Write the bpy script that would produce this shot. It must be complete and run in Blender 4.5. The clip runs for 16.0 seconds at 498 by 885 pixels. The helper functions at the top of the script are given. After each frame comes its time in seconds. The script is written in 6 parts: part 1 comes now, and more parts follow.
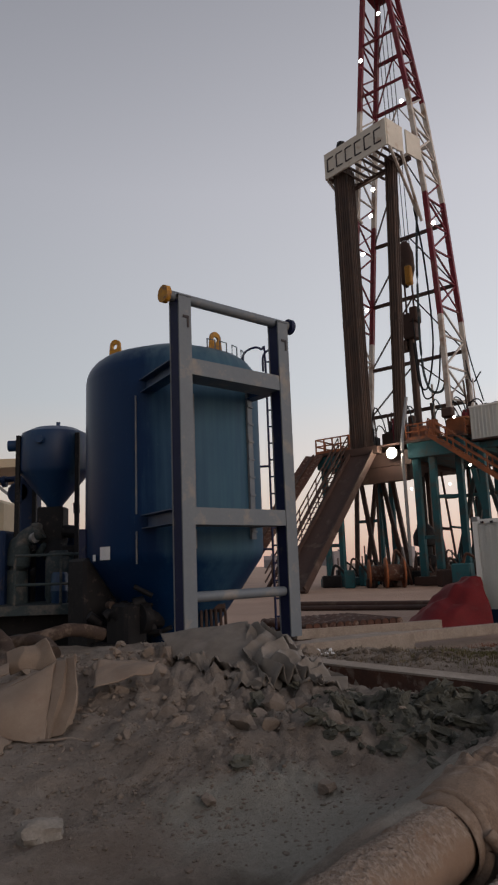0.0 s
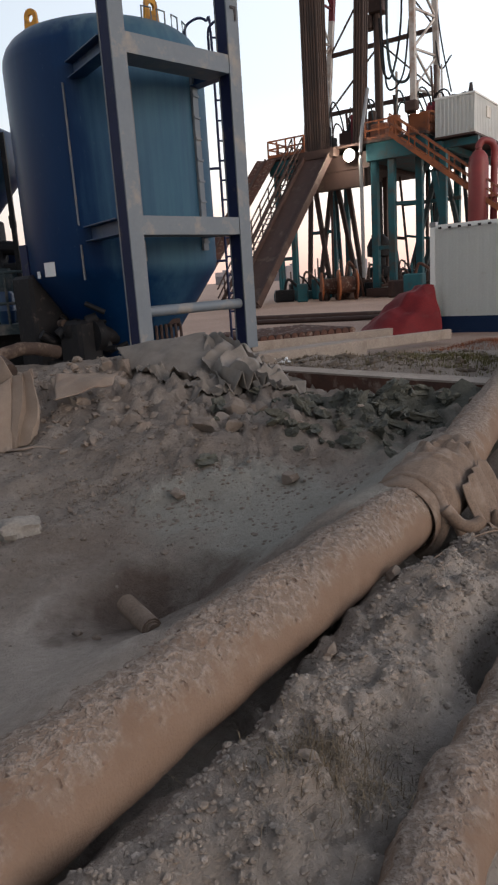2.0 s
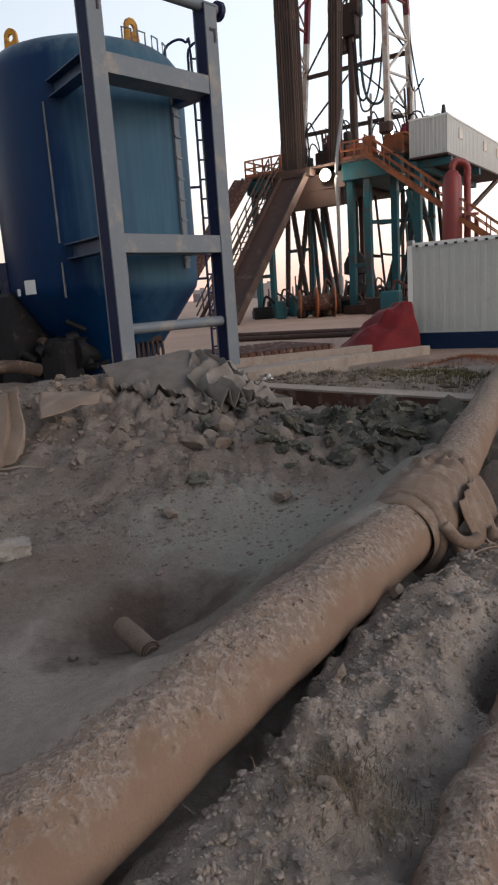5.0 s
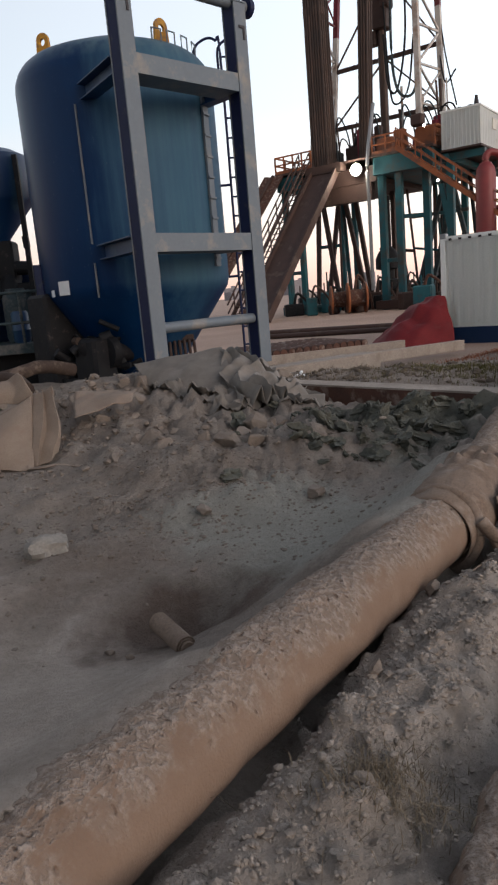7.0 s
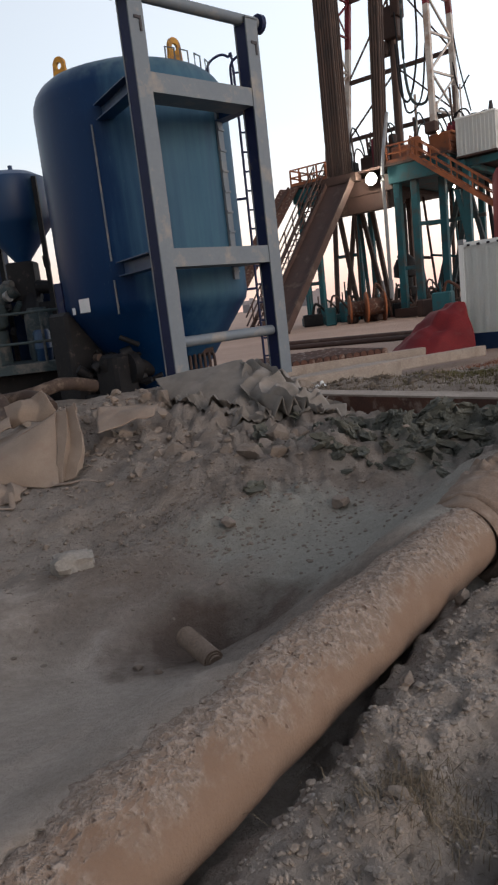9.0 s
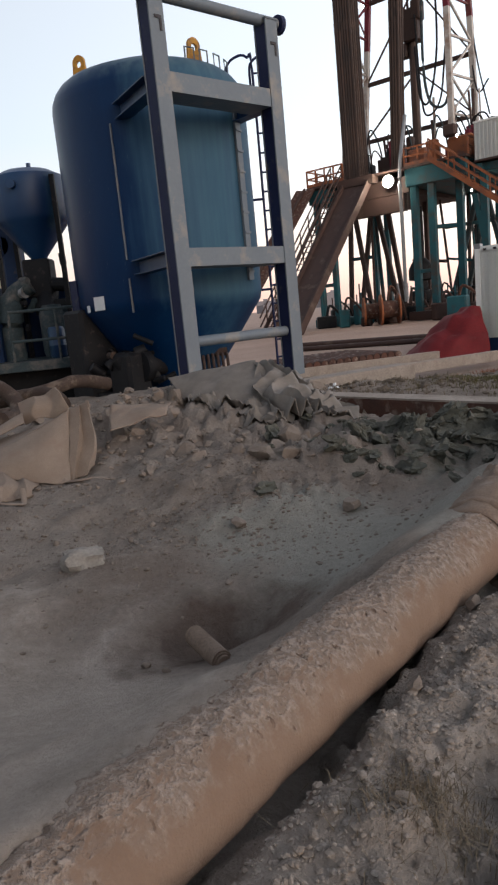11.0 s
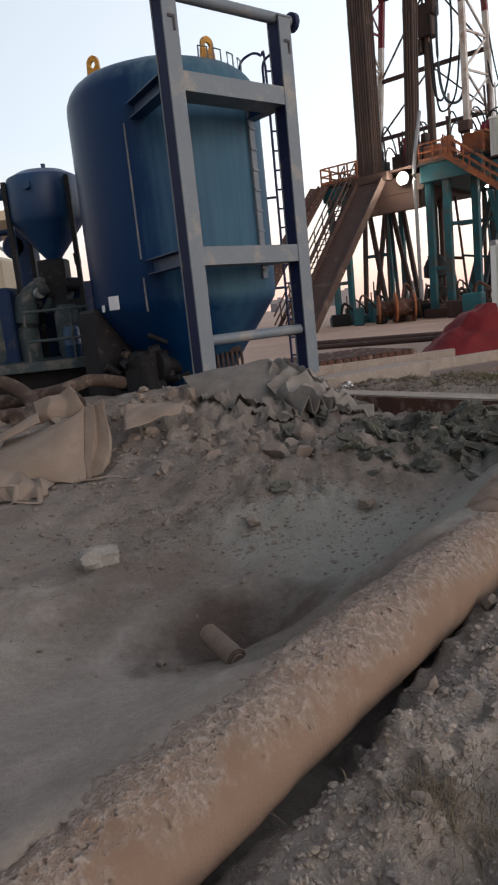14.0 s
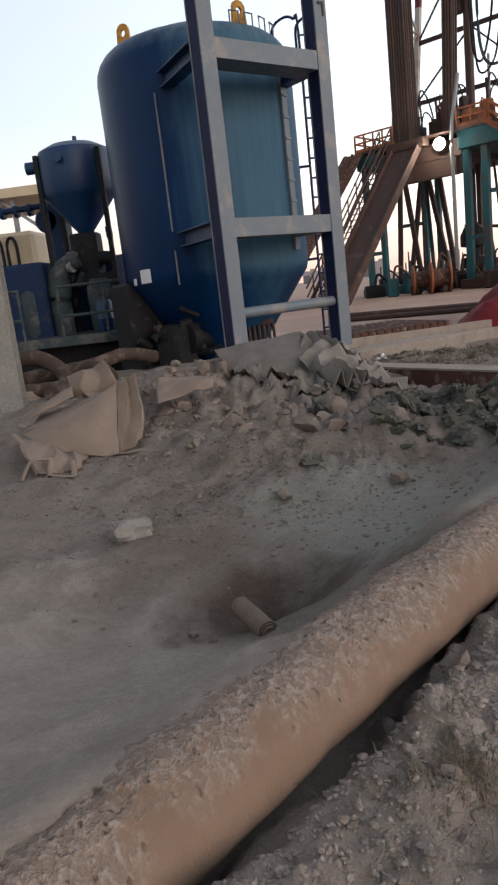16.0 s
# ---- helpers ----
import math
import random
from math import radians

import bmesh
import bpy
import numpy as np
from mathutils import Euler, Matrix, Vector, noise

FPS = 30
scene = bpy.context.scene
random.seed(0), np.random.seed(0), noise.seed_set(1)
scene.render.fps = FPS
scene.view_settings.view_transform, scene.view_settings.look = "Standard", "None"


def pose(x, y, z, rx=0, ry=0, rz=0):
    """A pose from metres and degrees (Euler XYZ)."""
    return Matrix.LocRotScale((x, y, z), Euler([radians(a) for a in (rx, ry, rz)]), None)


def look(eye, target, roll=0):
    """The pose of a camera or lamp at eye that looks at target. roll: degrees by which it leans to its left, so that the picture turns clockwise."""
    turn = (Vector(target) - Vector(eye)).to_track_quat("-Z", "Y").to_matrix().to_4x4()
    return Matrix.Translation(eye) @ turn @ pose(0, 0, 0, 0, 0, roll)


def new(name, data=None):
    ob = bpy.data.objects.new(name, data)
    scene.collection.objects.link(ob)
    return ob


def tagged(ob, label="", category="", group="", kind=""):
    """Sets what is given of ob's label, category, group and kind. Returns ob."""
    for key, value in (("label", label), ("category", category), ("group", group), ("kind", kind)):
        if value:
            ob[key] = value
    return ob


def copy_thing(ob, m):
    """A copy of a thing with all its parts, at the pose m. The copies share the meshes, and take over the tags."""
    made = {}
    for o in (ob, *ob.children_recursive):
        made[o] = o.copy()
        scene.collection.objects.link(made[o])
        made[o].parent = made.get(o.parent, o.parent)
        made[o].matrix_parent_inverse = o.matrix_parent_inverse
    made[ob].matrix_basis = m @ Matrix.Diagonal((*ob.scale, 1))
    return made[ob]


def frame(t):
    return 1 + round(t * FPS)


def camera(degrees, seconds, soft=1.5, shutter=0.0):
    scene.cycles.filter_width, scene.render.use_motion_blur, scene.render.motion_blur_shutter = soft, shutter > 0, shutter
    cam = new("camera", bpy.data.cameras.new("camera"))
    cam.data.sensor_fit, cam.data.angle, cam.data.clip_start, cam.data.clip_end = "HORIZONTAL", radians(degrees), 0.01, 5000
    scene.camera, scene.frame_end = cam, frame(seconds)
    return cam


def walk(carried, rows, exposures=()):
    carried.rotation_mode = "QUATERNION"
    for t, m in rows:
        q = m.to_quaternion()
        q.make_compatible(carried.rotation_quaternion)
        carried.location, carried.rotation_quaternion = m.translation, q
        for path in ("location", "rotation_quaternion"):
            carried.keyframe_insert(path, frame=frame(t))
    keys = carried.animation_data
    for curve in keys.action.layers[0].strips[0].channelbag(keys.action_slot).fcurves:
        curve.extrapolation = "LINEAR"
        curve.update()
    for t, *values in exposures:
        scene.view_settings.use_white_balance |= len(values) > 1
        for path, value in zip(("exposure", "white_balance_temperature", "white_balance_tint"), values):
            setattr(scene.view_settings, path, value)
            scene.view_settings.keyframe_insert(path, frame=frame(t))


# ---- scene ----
cam = camera(39.6, 16.0, soft=2.3)
PATH = [
    (0, (0.109, -0.226, 1.319), (0.121, 1.743, 1.673), -2.1),
    (0.5, (0.089, -0.234, 1.311), (0.156, 1.704, 1.801), -2.8),
    (1, (0.12, -0.196, 1.29), (0.165, 1.8, 1.406), -3.6),
    (1.5, (0.104, -0.107, 1.263), (0.119, 1.864, 0.927), -4.1),
    (2, (0.074, -0.032, 1.251), (0.177, 1.913, 0.798), -3.8),
    (2.5, (0.061, -0.028, 1.263), (0.272, 1.915, 0.837), -2.7),
    (3, (0.046, -0.022, 1.264), (0.305, 1.919, 0.859), -2.9),
    (3.5, (0.035, -0.008, 1.259), (0.302, 1.934, 0.867), -3.5),
    (4, (0.023, -0.002, 1.259), (0.259, 1.945, 0.866), -3.9),
    (6.5, (0.012, -0.014, 1.249), (0.112, 1.935, 0.81), -3.9),
    (7, (0.011, -0.008, 1.251), (0.086, 1.948, 0.841), -4.9),
    (7.5, (0.008, -0.004, 1.251), (0.023, 1.954, 0.842), -6.0),
    (8, (0.006, 0.001, 1.247), (0.035, 1.959, 0.84), -6.2),
    (8.5, (0.007, -0.004, 1.251), (0.048, 1.956, 0.853), -6.0),
    (9, (0.007, -0.005, 1.252), (0.023, 1.96, 0.881), -6.6),
    (11.5, (0.001, -0.004, 1.252), (-0.026, 1.962, 0.887), -5.3),
    (12, (-0.001, -0.005, 1.252), (-0.047, 1.962, 0.889), -5.4),
    (12.5, (-0.001, -0.001, 1.251), (-0.045, 1.964, 0.881), -5.5),
    (13, (0.001, 0.0, 1.251), (-0.061, 1.966, 0.888), -5.7),
    (13.5, (0.002, -0.005, 1.255), (-0.062, 1.961, 0.89), -5.9),
    (14, (0.004, -0.001, 1.251), (-0.054, 1.965, 0.885), -6.0),
    (14.5, (0.0, 0.005, 1.249), (-0.163, 1.957, 0.845), -6.7),
    (15, (0.009, 0.004, 1.248), (-0.117, 1.962, 0.86), -6.7),
    (15.5, (0.011, 0.003, 1.248), (-0.097, 1.964, 0.87), -6.6),
    (16, (0.007, 0.005, 1.251), (-0.151, 1.952, 0.82), -6.6),
]
walk(cam, [(t, look(e, p, r)) for t, e, p, r in PATH],
     exposures=[(0.0, -0.92, 6750, 15), (0.5, -1.0, 6750, 15), (1.0, -0.85, 6700, 14), (1.5, -0.2, 6500, 12), (2.0, -0.16, 6350, 11), (9.0, -0.14, 6350, 11), (11.5, -0.08, 6350, 11), (14.0, -0.1, 6350, 11), (16.0, 0.02, 6350, 11)])

# ---- dusk sky and the soft last light ----
SUN_AZ, SUN_EL = 142.0, 17.0   # degrees from +y towards +x, and above the horizon
world = bpy.data.worlds.new("dusk_sky")
scene.world = world
world.use_nodes = True
wn, wl = world.node_tree.nodes, world.node_tree.links
wn.clear()
sky = wn.new("ShaderNodeTexSky")
sky.sky_type, sky.sun_disc = "NISHITA", False
sky.sun_elevation, sky.sun_rotation = radians(3.0), radians(SUN_AZ)
sky.air_density, sky.dust_density, sky.ozone_density = 1.0, 1.5, 2.0
# hazy dusk: a milky veil over the clear sky, by height above the horizon
geo_w = wn.new("ShaderNodeTexCoord")
sep_w = wn.new("ShaderNodeSeparateXYZ")
wl.new(geo_w.outputs["Generated"], sep_w.inputs[0])
veil = wn.new("ShaderNodeValToRGB")
wl.new(sep_w.outputs[2], veil.inputs[0])
ramp_stops = ((0.0, (0.88, 0.60, 0.49)), (0.05, (1.02, 0.80, 0.69)), (0.13, (1.04, 0.96, 0.90)), (0.24, (0.84, 0.90, 0.94)), (0.5, (0.74, 0.77, 0.83)), (0.75, (0.46, 0.48, 0.53)), (1.0, (0.22, 0.23, 0.27)))
while len(veil.color_ramp.elements) < len(ramp_stops):
    veil.color_ramp.elements.new(0.5)
for el, (p, c) in zip(veil.color_ramp.elements, ramp_stops):
    el.position, el.color = p, (*c, 1)
clear = wn.new("ShaderNodeBackground")
clear.inputs["Strength"].default_value = 0.08
haze = wn.new("ShaderNodeBackground")
haze.inputs["Strength"].default_value = 1.1
both = wn.new("ShaderNodeAddShader")
wout = wn.new("ShaderNodeOutputWorld")
wl.new(sky.outputs[0], clear.inputs[0])
# the haze is brightest towards the side of the sunset, and the sky opposite has gone dark
az = wn.new("ShaderNodeVectorMath")
az.operation = "DOT_PRODUCT"
az.inputs[1].default_value = (math.sin(radians(70)), math.cos(radians(70)), 0)
wl.new(geo_w.outputs["Generated"], az.inputs[0])
half = wn.new("ShaderNodeMapRange")
half.inputs["From Min"].default_value, half.inputs["From Max"].default_value = -1, 1
wl.new(az.outputs["Value"], half.inputs["Value"])
glow_ramp = wn.new("ShaderNodeValToRGB")
glow_stops = ((0.0, 0.30), (0.28, 0.36), (0.42, 0.42), (0.5, 0.46), (0.68, 0.58), (0.85, 0.72), (1.0, 1.05))
while len(glow_ramp.color_ramp.elements) < len(glow_stops):
    glow_ramp.color_ramp.elements.new(0.5)
for el, (p, v) in zip(glow_ramp.color_ramp.elements, glow_stops):
    el.position, el.color = p, (v, v, v, 1)
wl.new(half.outputs[0], glow_ramp.inputs[0])
lift = wn.new("ShaderNodeMath")
lift.operation = "MULTIPLY"
lift.inputs[1].default_value = 2.0
wl.new(glow_ramp.outputs[0], lift.inputs[0])
wl.new(lift.outputs[0], haze.inputs["Strength"])
wl.new(veil.outputs[0], haze.inputs[0])
wl.new(clear.outputs[0], both.inputs[0])
wl.new(haze.outputs[0], both.inputs[1])
wl.new(both.outputs[0], wout.inputs[0])
sun = new("sun", bpy.data.lights.new("sun", "SUN"))
sun.data.energy, sun.data.angle, sun.data.color = 1.5, radians(36), (1.0, 0.83, 0.70)
saz, sel = radians(SUN_AZ), radians(SUN_EL)
sun.matrix_world = look((0, 0, 60), (-math.sin(saz) * math.cos(sel), -math.cos(saz) * math.cos(sel), 60 - math.sin(sel)))


# ---- materials ----
def material(name, c1, c2, rough=0.8, metal=0.0, scale=6.0, fine=60.0, bump=0.3, dist=0.01, dirt=None, dirt_amount=0.0,
             dirt_scale=3.0, vary=0.0, stretch=(1, 1, 1), coat=0.0, speck=None):
    """Two colours mixed by a coarse noise, dust or rust patches by another, fine grain in the relief."""
    m = bpy.data.materials.new(name)
    m.use_nodes = True
    n, l = m.node_tree.nodes, m.node_tree.links
    b = n["Principled BSDF"]
    b.inputs["Metallic"].default_value = metal
    b.inputs["Coat Weight"].default_value = coat
    b.inputs["Specular IOR Level"].default_value = 0.25 if rough >= 0.6 else 0.5
    geo = n.new("ShaderNodeNewGeometry")
    mp = n.new("ShaderNodeMapping")
    mp.inputs["Scale"].default_value = stretch
    l.new(geo.outputs["Position"], mp.inputs[0])

    def noise_node(sc, detail=6.0, r=0.6):
        t = n.new("ShaderNodeTexNoise")
        t.inputs["Scale"].default_value, t.inputs["Detail"].default_value, t.inputs["Roughness"].default_value = sc, detail, r
        l.new(mp.outputs[0], t.inputs["Vector"])
        return t

    def ramp(src, lo, hi):
        r = n.new("ShaderNodeMapRange")
        r.inputs["From Min"].default_value, r.inputs["From Max"].default_value = lo, hi
        l.new(src, r.inputs["Value"])
        return r.outputs[0]

    def mix(fac, a, c):
        x = n.new("ShaderNodeMix")
        x.data_type = "RGBA"
        if isinstance(fac, float):
            x.inputs[0].default_value = fac
        else:
            l.new(fac, x.inputs[0])
        for k, v in ((6, a), (7, c)):
            if isinstance(v, tuple):
                x.inputs[k].default_value = (*v, 1)
            else:
                l.new(v, x.inputs[k])
        return x.outputs[2]

    coarse, grain = noise_node(scale), noise_node(fine, 8.0, 0.7)
    col = mix(ramp(coarse.outputs[0], 0.35, 0.65), c1, c2)
    g = ramp(grain.outputs[0], 0.3, 0.75)
    dark = n.new("ShaderNodeMix")
    dark.data_type, dark.blend_type = "RGBA", "MULTIPLY"
    dark.inputs[0].default_value = speck if speck is not None else (0.12 if rough < 0.7 else 0.45)
    l.new(col, dark.inputs[6])
    l.new(g, dark.inputs[7])
    col = dark.outputs[2]
    rgh = ramp(grain.outputs[0], 0.0, 1.0)
    if dirt:
        dn = noise_node(dirt_scale, 9.0, 0.65)
        dm = ramp(dn.outputs[0], 0.62 - 0.3 * dirt_amount, 0.74 - 0.2 * dirt_amount)
        col = mix(dm, col, dirt)
    if vary:
        info = n.new("ShaderNodeObjectInfo")
        hs = n.new("ShaderNodeHueSaturation")
        l.new(ramp_value(n, l, info.outputs["Random"], 1 - vary, 1 + vary), hs.inputs["Value"])
        l.new(col, hs.inputs["Color"])
        col = hs.outputs[0]
    l.new(col, b.inputs["Base Color"])
    rr = n.new("ShaderNodeMapRange")
    rr.inputs["To Min"].default_value, rr.inputs["To Max"].default_value = max(0.05, rough - 0.12), min(1.0, rough + 0.12)
    l.new(rgh, rr.inputs["Value"])
    l.new(rr.outputs[0], b.inputs["Roughness"])
    bp = n.new("ShaderNodeBump")
    bp.inputs["Strength"].default_value, bp.inputs["Distance"].default_value = bump, dist
    l.new(grain.outputs[0], bp.inputs["Height"])
    l.new(bp.outputs[0], b.inputs["Normal"])
    return m


def ramp_value(n, l, src, lo, hi):
    r = n.new("ShaderNodeMapRange")
    r.inputs["To Min"].default_value, r.inputs["To Max"].default_value = lo, hi
    l.new(src, r.inputs["Value"])
    return r.outputs[0]


def glow(name, colour, strength):
    m = bpy.data.materials.new(name)
    m.use_nodes = True
    b = m.node_tree.nodes["Principled BSDF"]
    b.inputs["Emission Color"].default_value, b.inputs["Emission Strength"].default_value = (*colour, 1), strength
    return m


BLUE = material("blue_tank_paint", (0.0012, 0.026, 0.09), (0.002, 0.036, 0.11), 0.45, 0.0, 1.2, 30, 0.06, 0.003,
                dirt=(0.030, 0.072, 0.115), dirt_amount=0.3, dirt_scale=2.2, stretch=(1, 1, 0.18))


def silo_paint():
    """Deep blue enamel; the sunward side's light is painted in as a paler, dusty tone, and streaks run down from the
    dome.
    """
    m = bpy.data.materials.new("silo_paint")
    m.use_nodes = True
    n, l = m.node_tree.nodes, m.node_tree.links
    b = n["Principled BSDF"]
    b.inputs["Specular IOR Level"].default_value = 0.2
    geo = n.new("ShaderNodeNewGeometry")

    def tex(sc, det, ro, stretch):
        mp = n.new("ShaderNodeMapping")
        mp.inputs["Scale"].default_value = stretch
        l.new(geo.outputs["Position"], mp.inputs[0])
        t = n.new("ShaderNodeTexNoise")
        t.inputs["Scale"].default_value, t.inputs["Detail"].default_value, t.inputs["Roughness"].default_value = sc, det, ro
        l.new(mp.outputs[0], t.inputs["Vector"])
        return t.outputs[0]

    def rng(v, a, c, lo=0.0, hi=1.0):
        r = n.new("ShaderNodeMapRange")
        for k, q in (("From Min", a), ("From Max", c), ("To Min", lo), ("To Max", hi)):
            r.inputs[k].default_value = q
        l.new(v, r.inputs["Value"])
        return r.outputs[0]

    def calc(op, a, c):
        q = n.new("ShaderNodeMath")
        q.operation = op
        for k, v in enumerate((a, c)):
            if isinstance(v, float):
                q.inputs[k].default_value = v
            else:
                l.new(v, q.inputs[k])
        return q.outputs[0]

    def mix(f, a, c):
        x = n.new("ShaderNodeMix")
        x.data_type = "RGBA"
        l.new(f, x.inputs[0])
        for k, v in ((6, a), (7, c)):
            if isinstance(v, tuple):
                x.inputs[k].default_value = (*v, 1)
            else:
                l.new(v, x.inputs[k])
        return x.outputs[2]

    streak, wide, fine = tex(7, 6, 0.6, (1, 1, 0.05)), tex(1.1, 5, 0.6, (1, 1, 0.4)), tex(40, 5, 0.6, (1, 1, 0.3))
    # normals towards the sun take the painted lit tone, its edge patchy and streaked
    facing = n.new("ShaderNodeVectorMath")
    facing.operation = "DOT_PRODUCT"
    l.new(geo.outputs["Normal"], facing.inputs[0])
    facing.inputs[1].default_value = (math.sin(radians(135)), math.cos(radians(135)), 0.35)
    worn_lit = calc("ADD", facing.outputs["Value"], rng(wide, 0.3, 0.7, -0.12, 0.12))
    worn_lit = calc("ADD", worn_lit, rng(streak, 0.3, 0.7, -0.10, 0.10))
    lit_side = rng(worn_lit, 0.52, 1.06, 0.0, 0.95)
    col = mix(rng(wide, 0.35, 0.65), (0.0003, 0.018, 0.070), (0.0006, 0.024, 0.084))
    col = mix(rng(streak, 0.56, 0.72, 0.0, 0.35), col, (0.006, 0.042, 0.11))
    col = mix(lit_side, col, (0.043, 0.110, 0.165))
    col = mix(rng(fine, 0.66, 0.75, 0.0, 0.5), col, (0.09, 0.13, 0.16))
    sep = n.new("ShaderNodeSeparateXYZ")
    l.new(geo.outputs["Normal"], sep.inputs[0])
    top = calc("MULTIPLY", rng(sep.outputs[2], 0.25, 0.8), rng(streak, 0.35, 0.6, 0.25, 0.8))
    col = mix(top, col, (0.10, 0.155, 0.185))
    l.new(col, b.inputs["Base Color"])
    l.new(rng(worn_lit, 0.2, 0.9, 0.36, 0.62), b.inputs["Roughness"])
    bp = n.new("ShaderNodeBump")
    bp.inputs["Strength"].default_value, bp.inputs["Distance"].default_value = 0.08, 0.004
    l.new(fine, bp.inputs["Height"])
    l.new(bp.outputs[0], b.inputs["Normal"])
    return m


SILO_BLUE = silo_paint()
POST = material("post_paint", (0.115, 0.14, 0.168), (0.13, 0.155, 0.18), 0.55, 0.0, 2.5, 20, 0.06, 0.002,
                dirt=(0.21, 0.195, 0.175), dirt_amount=0.3, dirt_scale=2.5)
POST_BLUE = material("post_side_paint", (0.007, 0.012, 0.05), (0.009, 0.015, 0.06), 0.6, 0.0, 4, 30, 0.06, 0.002,
                     dirt=(0.05, 0.05, 0.06), dirt_amount=0.1, dirt_scale=5)
LONE = material("pale_post_paint", (0.27, 0.27, 0.25), (0.22, 0.22, 0.21), 0.7, 0.0, 3, 40, 0.15, 0.003, dirt=(0.2, 0.16, 0.13), dirt_amount=0.2, dirt_scale=4)
PALE_STONE = material("pale_stone", (0.34, 0.31, 0.275), (0.29, 0.26, 0.23), 0.95, 0.0, 9, 60, 0.5, 0.01)
YELLOW = material("lug_yellow", (0.55, 0.28, 0.03), (0.42, 0.2, 0.03), 0.6, 0.0, 9, 60, 0.2, 0.004, dirt=(0.2, 0.12, 0.07), dirt_amount=0.5, dirt_scale=14)
BLACK = material("dark_steel", (0.006, 0.007, 0.010), (0.012, 0.012, 0.014), 0.65, 0.0, 5, 50, 0.2, 0.004, dirt=(0.06, 0.05, 0.045), dirt_amount=0.1, dirt_scale=8)
DIRT_PIPE = material("muddy_pipe", (0.245, 0.175, 0.132), (0.225, 0.16, 0.12), 0.9, 0.0, 4, 60, 0.35, 0.006,
                     dirt=(0.255, 0.19, 0.148), dirt_amount=0.5, dirt_scale=9)
RUBBLE = material("rubble", (0.205, 0.165, 0.137), (0.255, 0.215, 0.183), 0.95, 0.0, 7, 50, 0.6, 0.012, dirt=(0.18, 0.145, 0.12), dirt_amount=0.5, dirt_scale=12, vary=0.15)
SCRAP = material("earth_scraps", (0.17, 0.135, 0.105), (0.115, 0.09, 0.07), 0.95, 0.0, 5, 50, 0.5, 0.01)
GRAVEL = material("pale_gravel", (0.30, 0.258, 0.222), (0.225, 0.19, 0.16), 0.95, 0.0, 30, 120, 0.5, 0.006, dirt=(0.34, 0.30, 0.265), dirt_amount=0.4, dirt_scale=40)
MUD_DARK = material("wet_mud", (0.075, 0.078, 0.064), (0.12, 0.117, 0.096), 0.75, 0.0, 6, 40, 0.7, 0.015, vary=0.2)
BAG = material("bag_cloth", (0.29, 0.23, 0.185), (0.245, 0.192, 0.153), 0.9, 0.0, 5, 200, 0.2, 0.002, dirt=(0.19, 0.14, 0.11), dirt_amount=0.35, dirt_scale=6)
SHEET = material("plastic_sheet", (0.185, 0.165, 0.145), (0.13, 0.117, 0.104), 0.6, 0.0, 6, 80, 0.3, 0.004, dirt=(0.2, 0.175, 0.155), dirt_amount=0.4, dirt_scale=5)
CLOTH = material("wrap_cloth", (0.25, 0.19, 0.15), (0.20, 0.145, 0.11), 0.9, 0.0, 8, 120, 0.4, 0.006, dirt=(0.25, 0.20, 0.165), dirt_amount=0.3, dirt_scale=9)
RUSTY = material("rusty_steel", (0.14, 0.065, 0.045), (0.09, 0.05, 0.04), 0.8, 0.2, 4, 50, 0.3, 0.005, dirt=(0.25, 0.2, 0.17), dirt_amount=0.3, dirt_scale=6)
CONCRETE = material("concrete", (0.4, 0.34, 0.29), (0.33, 0.28, 0.24), 0.9, 0.0, 3, 40, 0.4, 0.006, dirt=(0.22, 0.18, 0.15), dirt_amount=0.4, dirt_scale=4)
RED_SHEET = material("red_tarpaulin", (0.20, 0.018, 0.022), (0.16, 0.015, 0.02), 0.75, 0.0, 3, 60, 0.3, 0.006, dirt=(0.14, 0.03, 0.03), dirt_amount=0.2, dirt_scale=3)
WHITE = material("white_container_paint", (0.80, 0.83, 0.81), (0.77, 0.80, 0.785), 0.55, 0.0, 1.5, 30, 0.1, 0.003, dirt=(0.62, 0.60, 0.55), dirt_amount=0.05, dirt_scale=2)
NAVY = material("navy_base_paint", (0.004, 0.018, 0.058), (0.006, 0.022, 0.066), 0.6, 0.0, 3, 30, 0.1, 0.003, dirt=(0.05, 0.045, 0.05), dirt_amount=0.15, dirt_scale=4)
INK = material("dark_lettering", (0.035, 0.03, 0.035), (0.05, 0.045, 0.05), 0.6)
MAST_RED = material("mast_red", (0.17, 0.02, 0.035), (0.13, 0.02, 0.03), 0.6, 0.0, 1, 10, 0.1, 0.01, dirt=(0.15, 0.07, 0.06), dirt_amount=0.3, dirt_scale=1)
MAST_WHITE = material("mast_white", (0.55, 0.52, 0.48), (0.45, 0.42, 0.4), 0.6, 0.0, 1, 10, 0.1, 0.01, dirt=(0.28, 0.2, 0.15), dirt_amount=0.4, dirt_scale=1)
BOARD_WHITE = material("board_white", (0.66, 0.64, 0.58), (0.58, 0.56, 0.5), 0.6, 0.0, 0.8, 10, 0.1, 0.01, dirt=(0.4, 0.3, 0.22), dirt_amount=0.2, dirt_scale=1)
TEAL = material("teal_steel", (0.022, 0.105, 0.125), (0.016, 0.08, 0.10), 0.6, 0.0, 0.8, 8, 0.1, 0.01, dirt=(0.06, 0.055, 0.05), dirt_amount=0.4, dirt_scale=0.8)
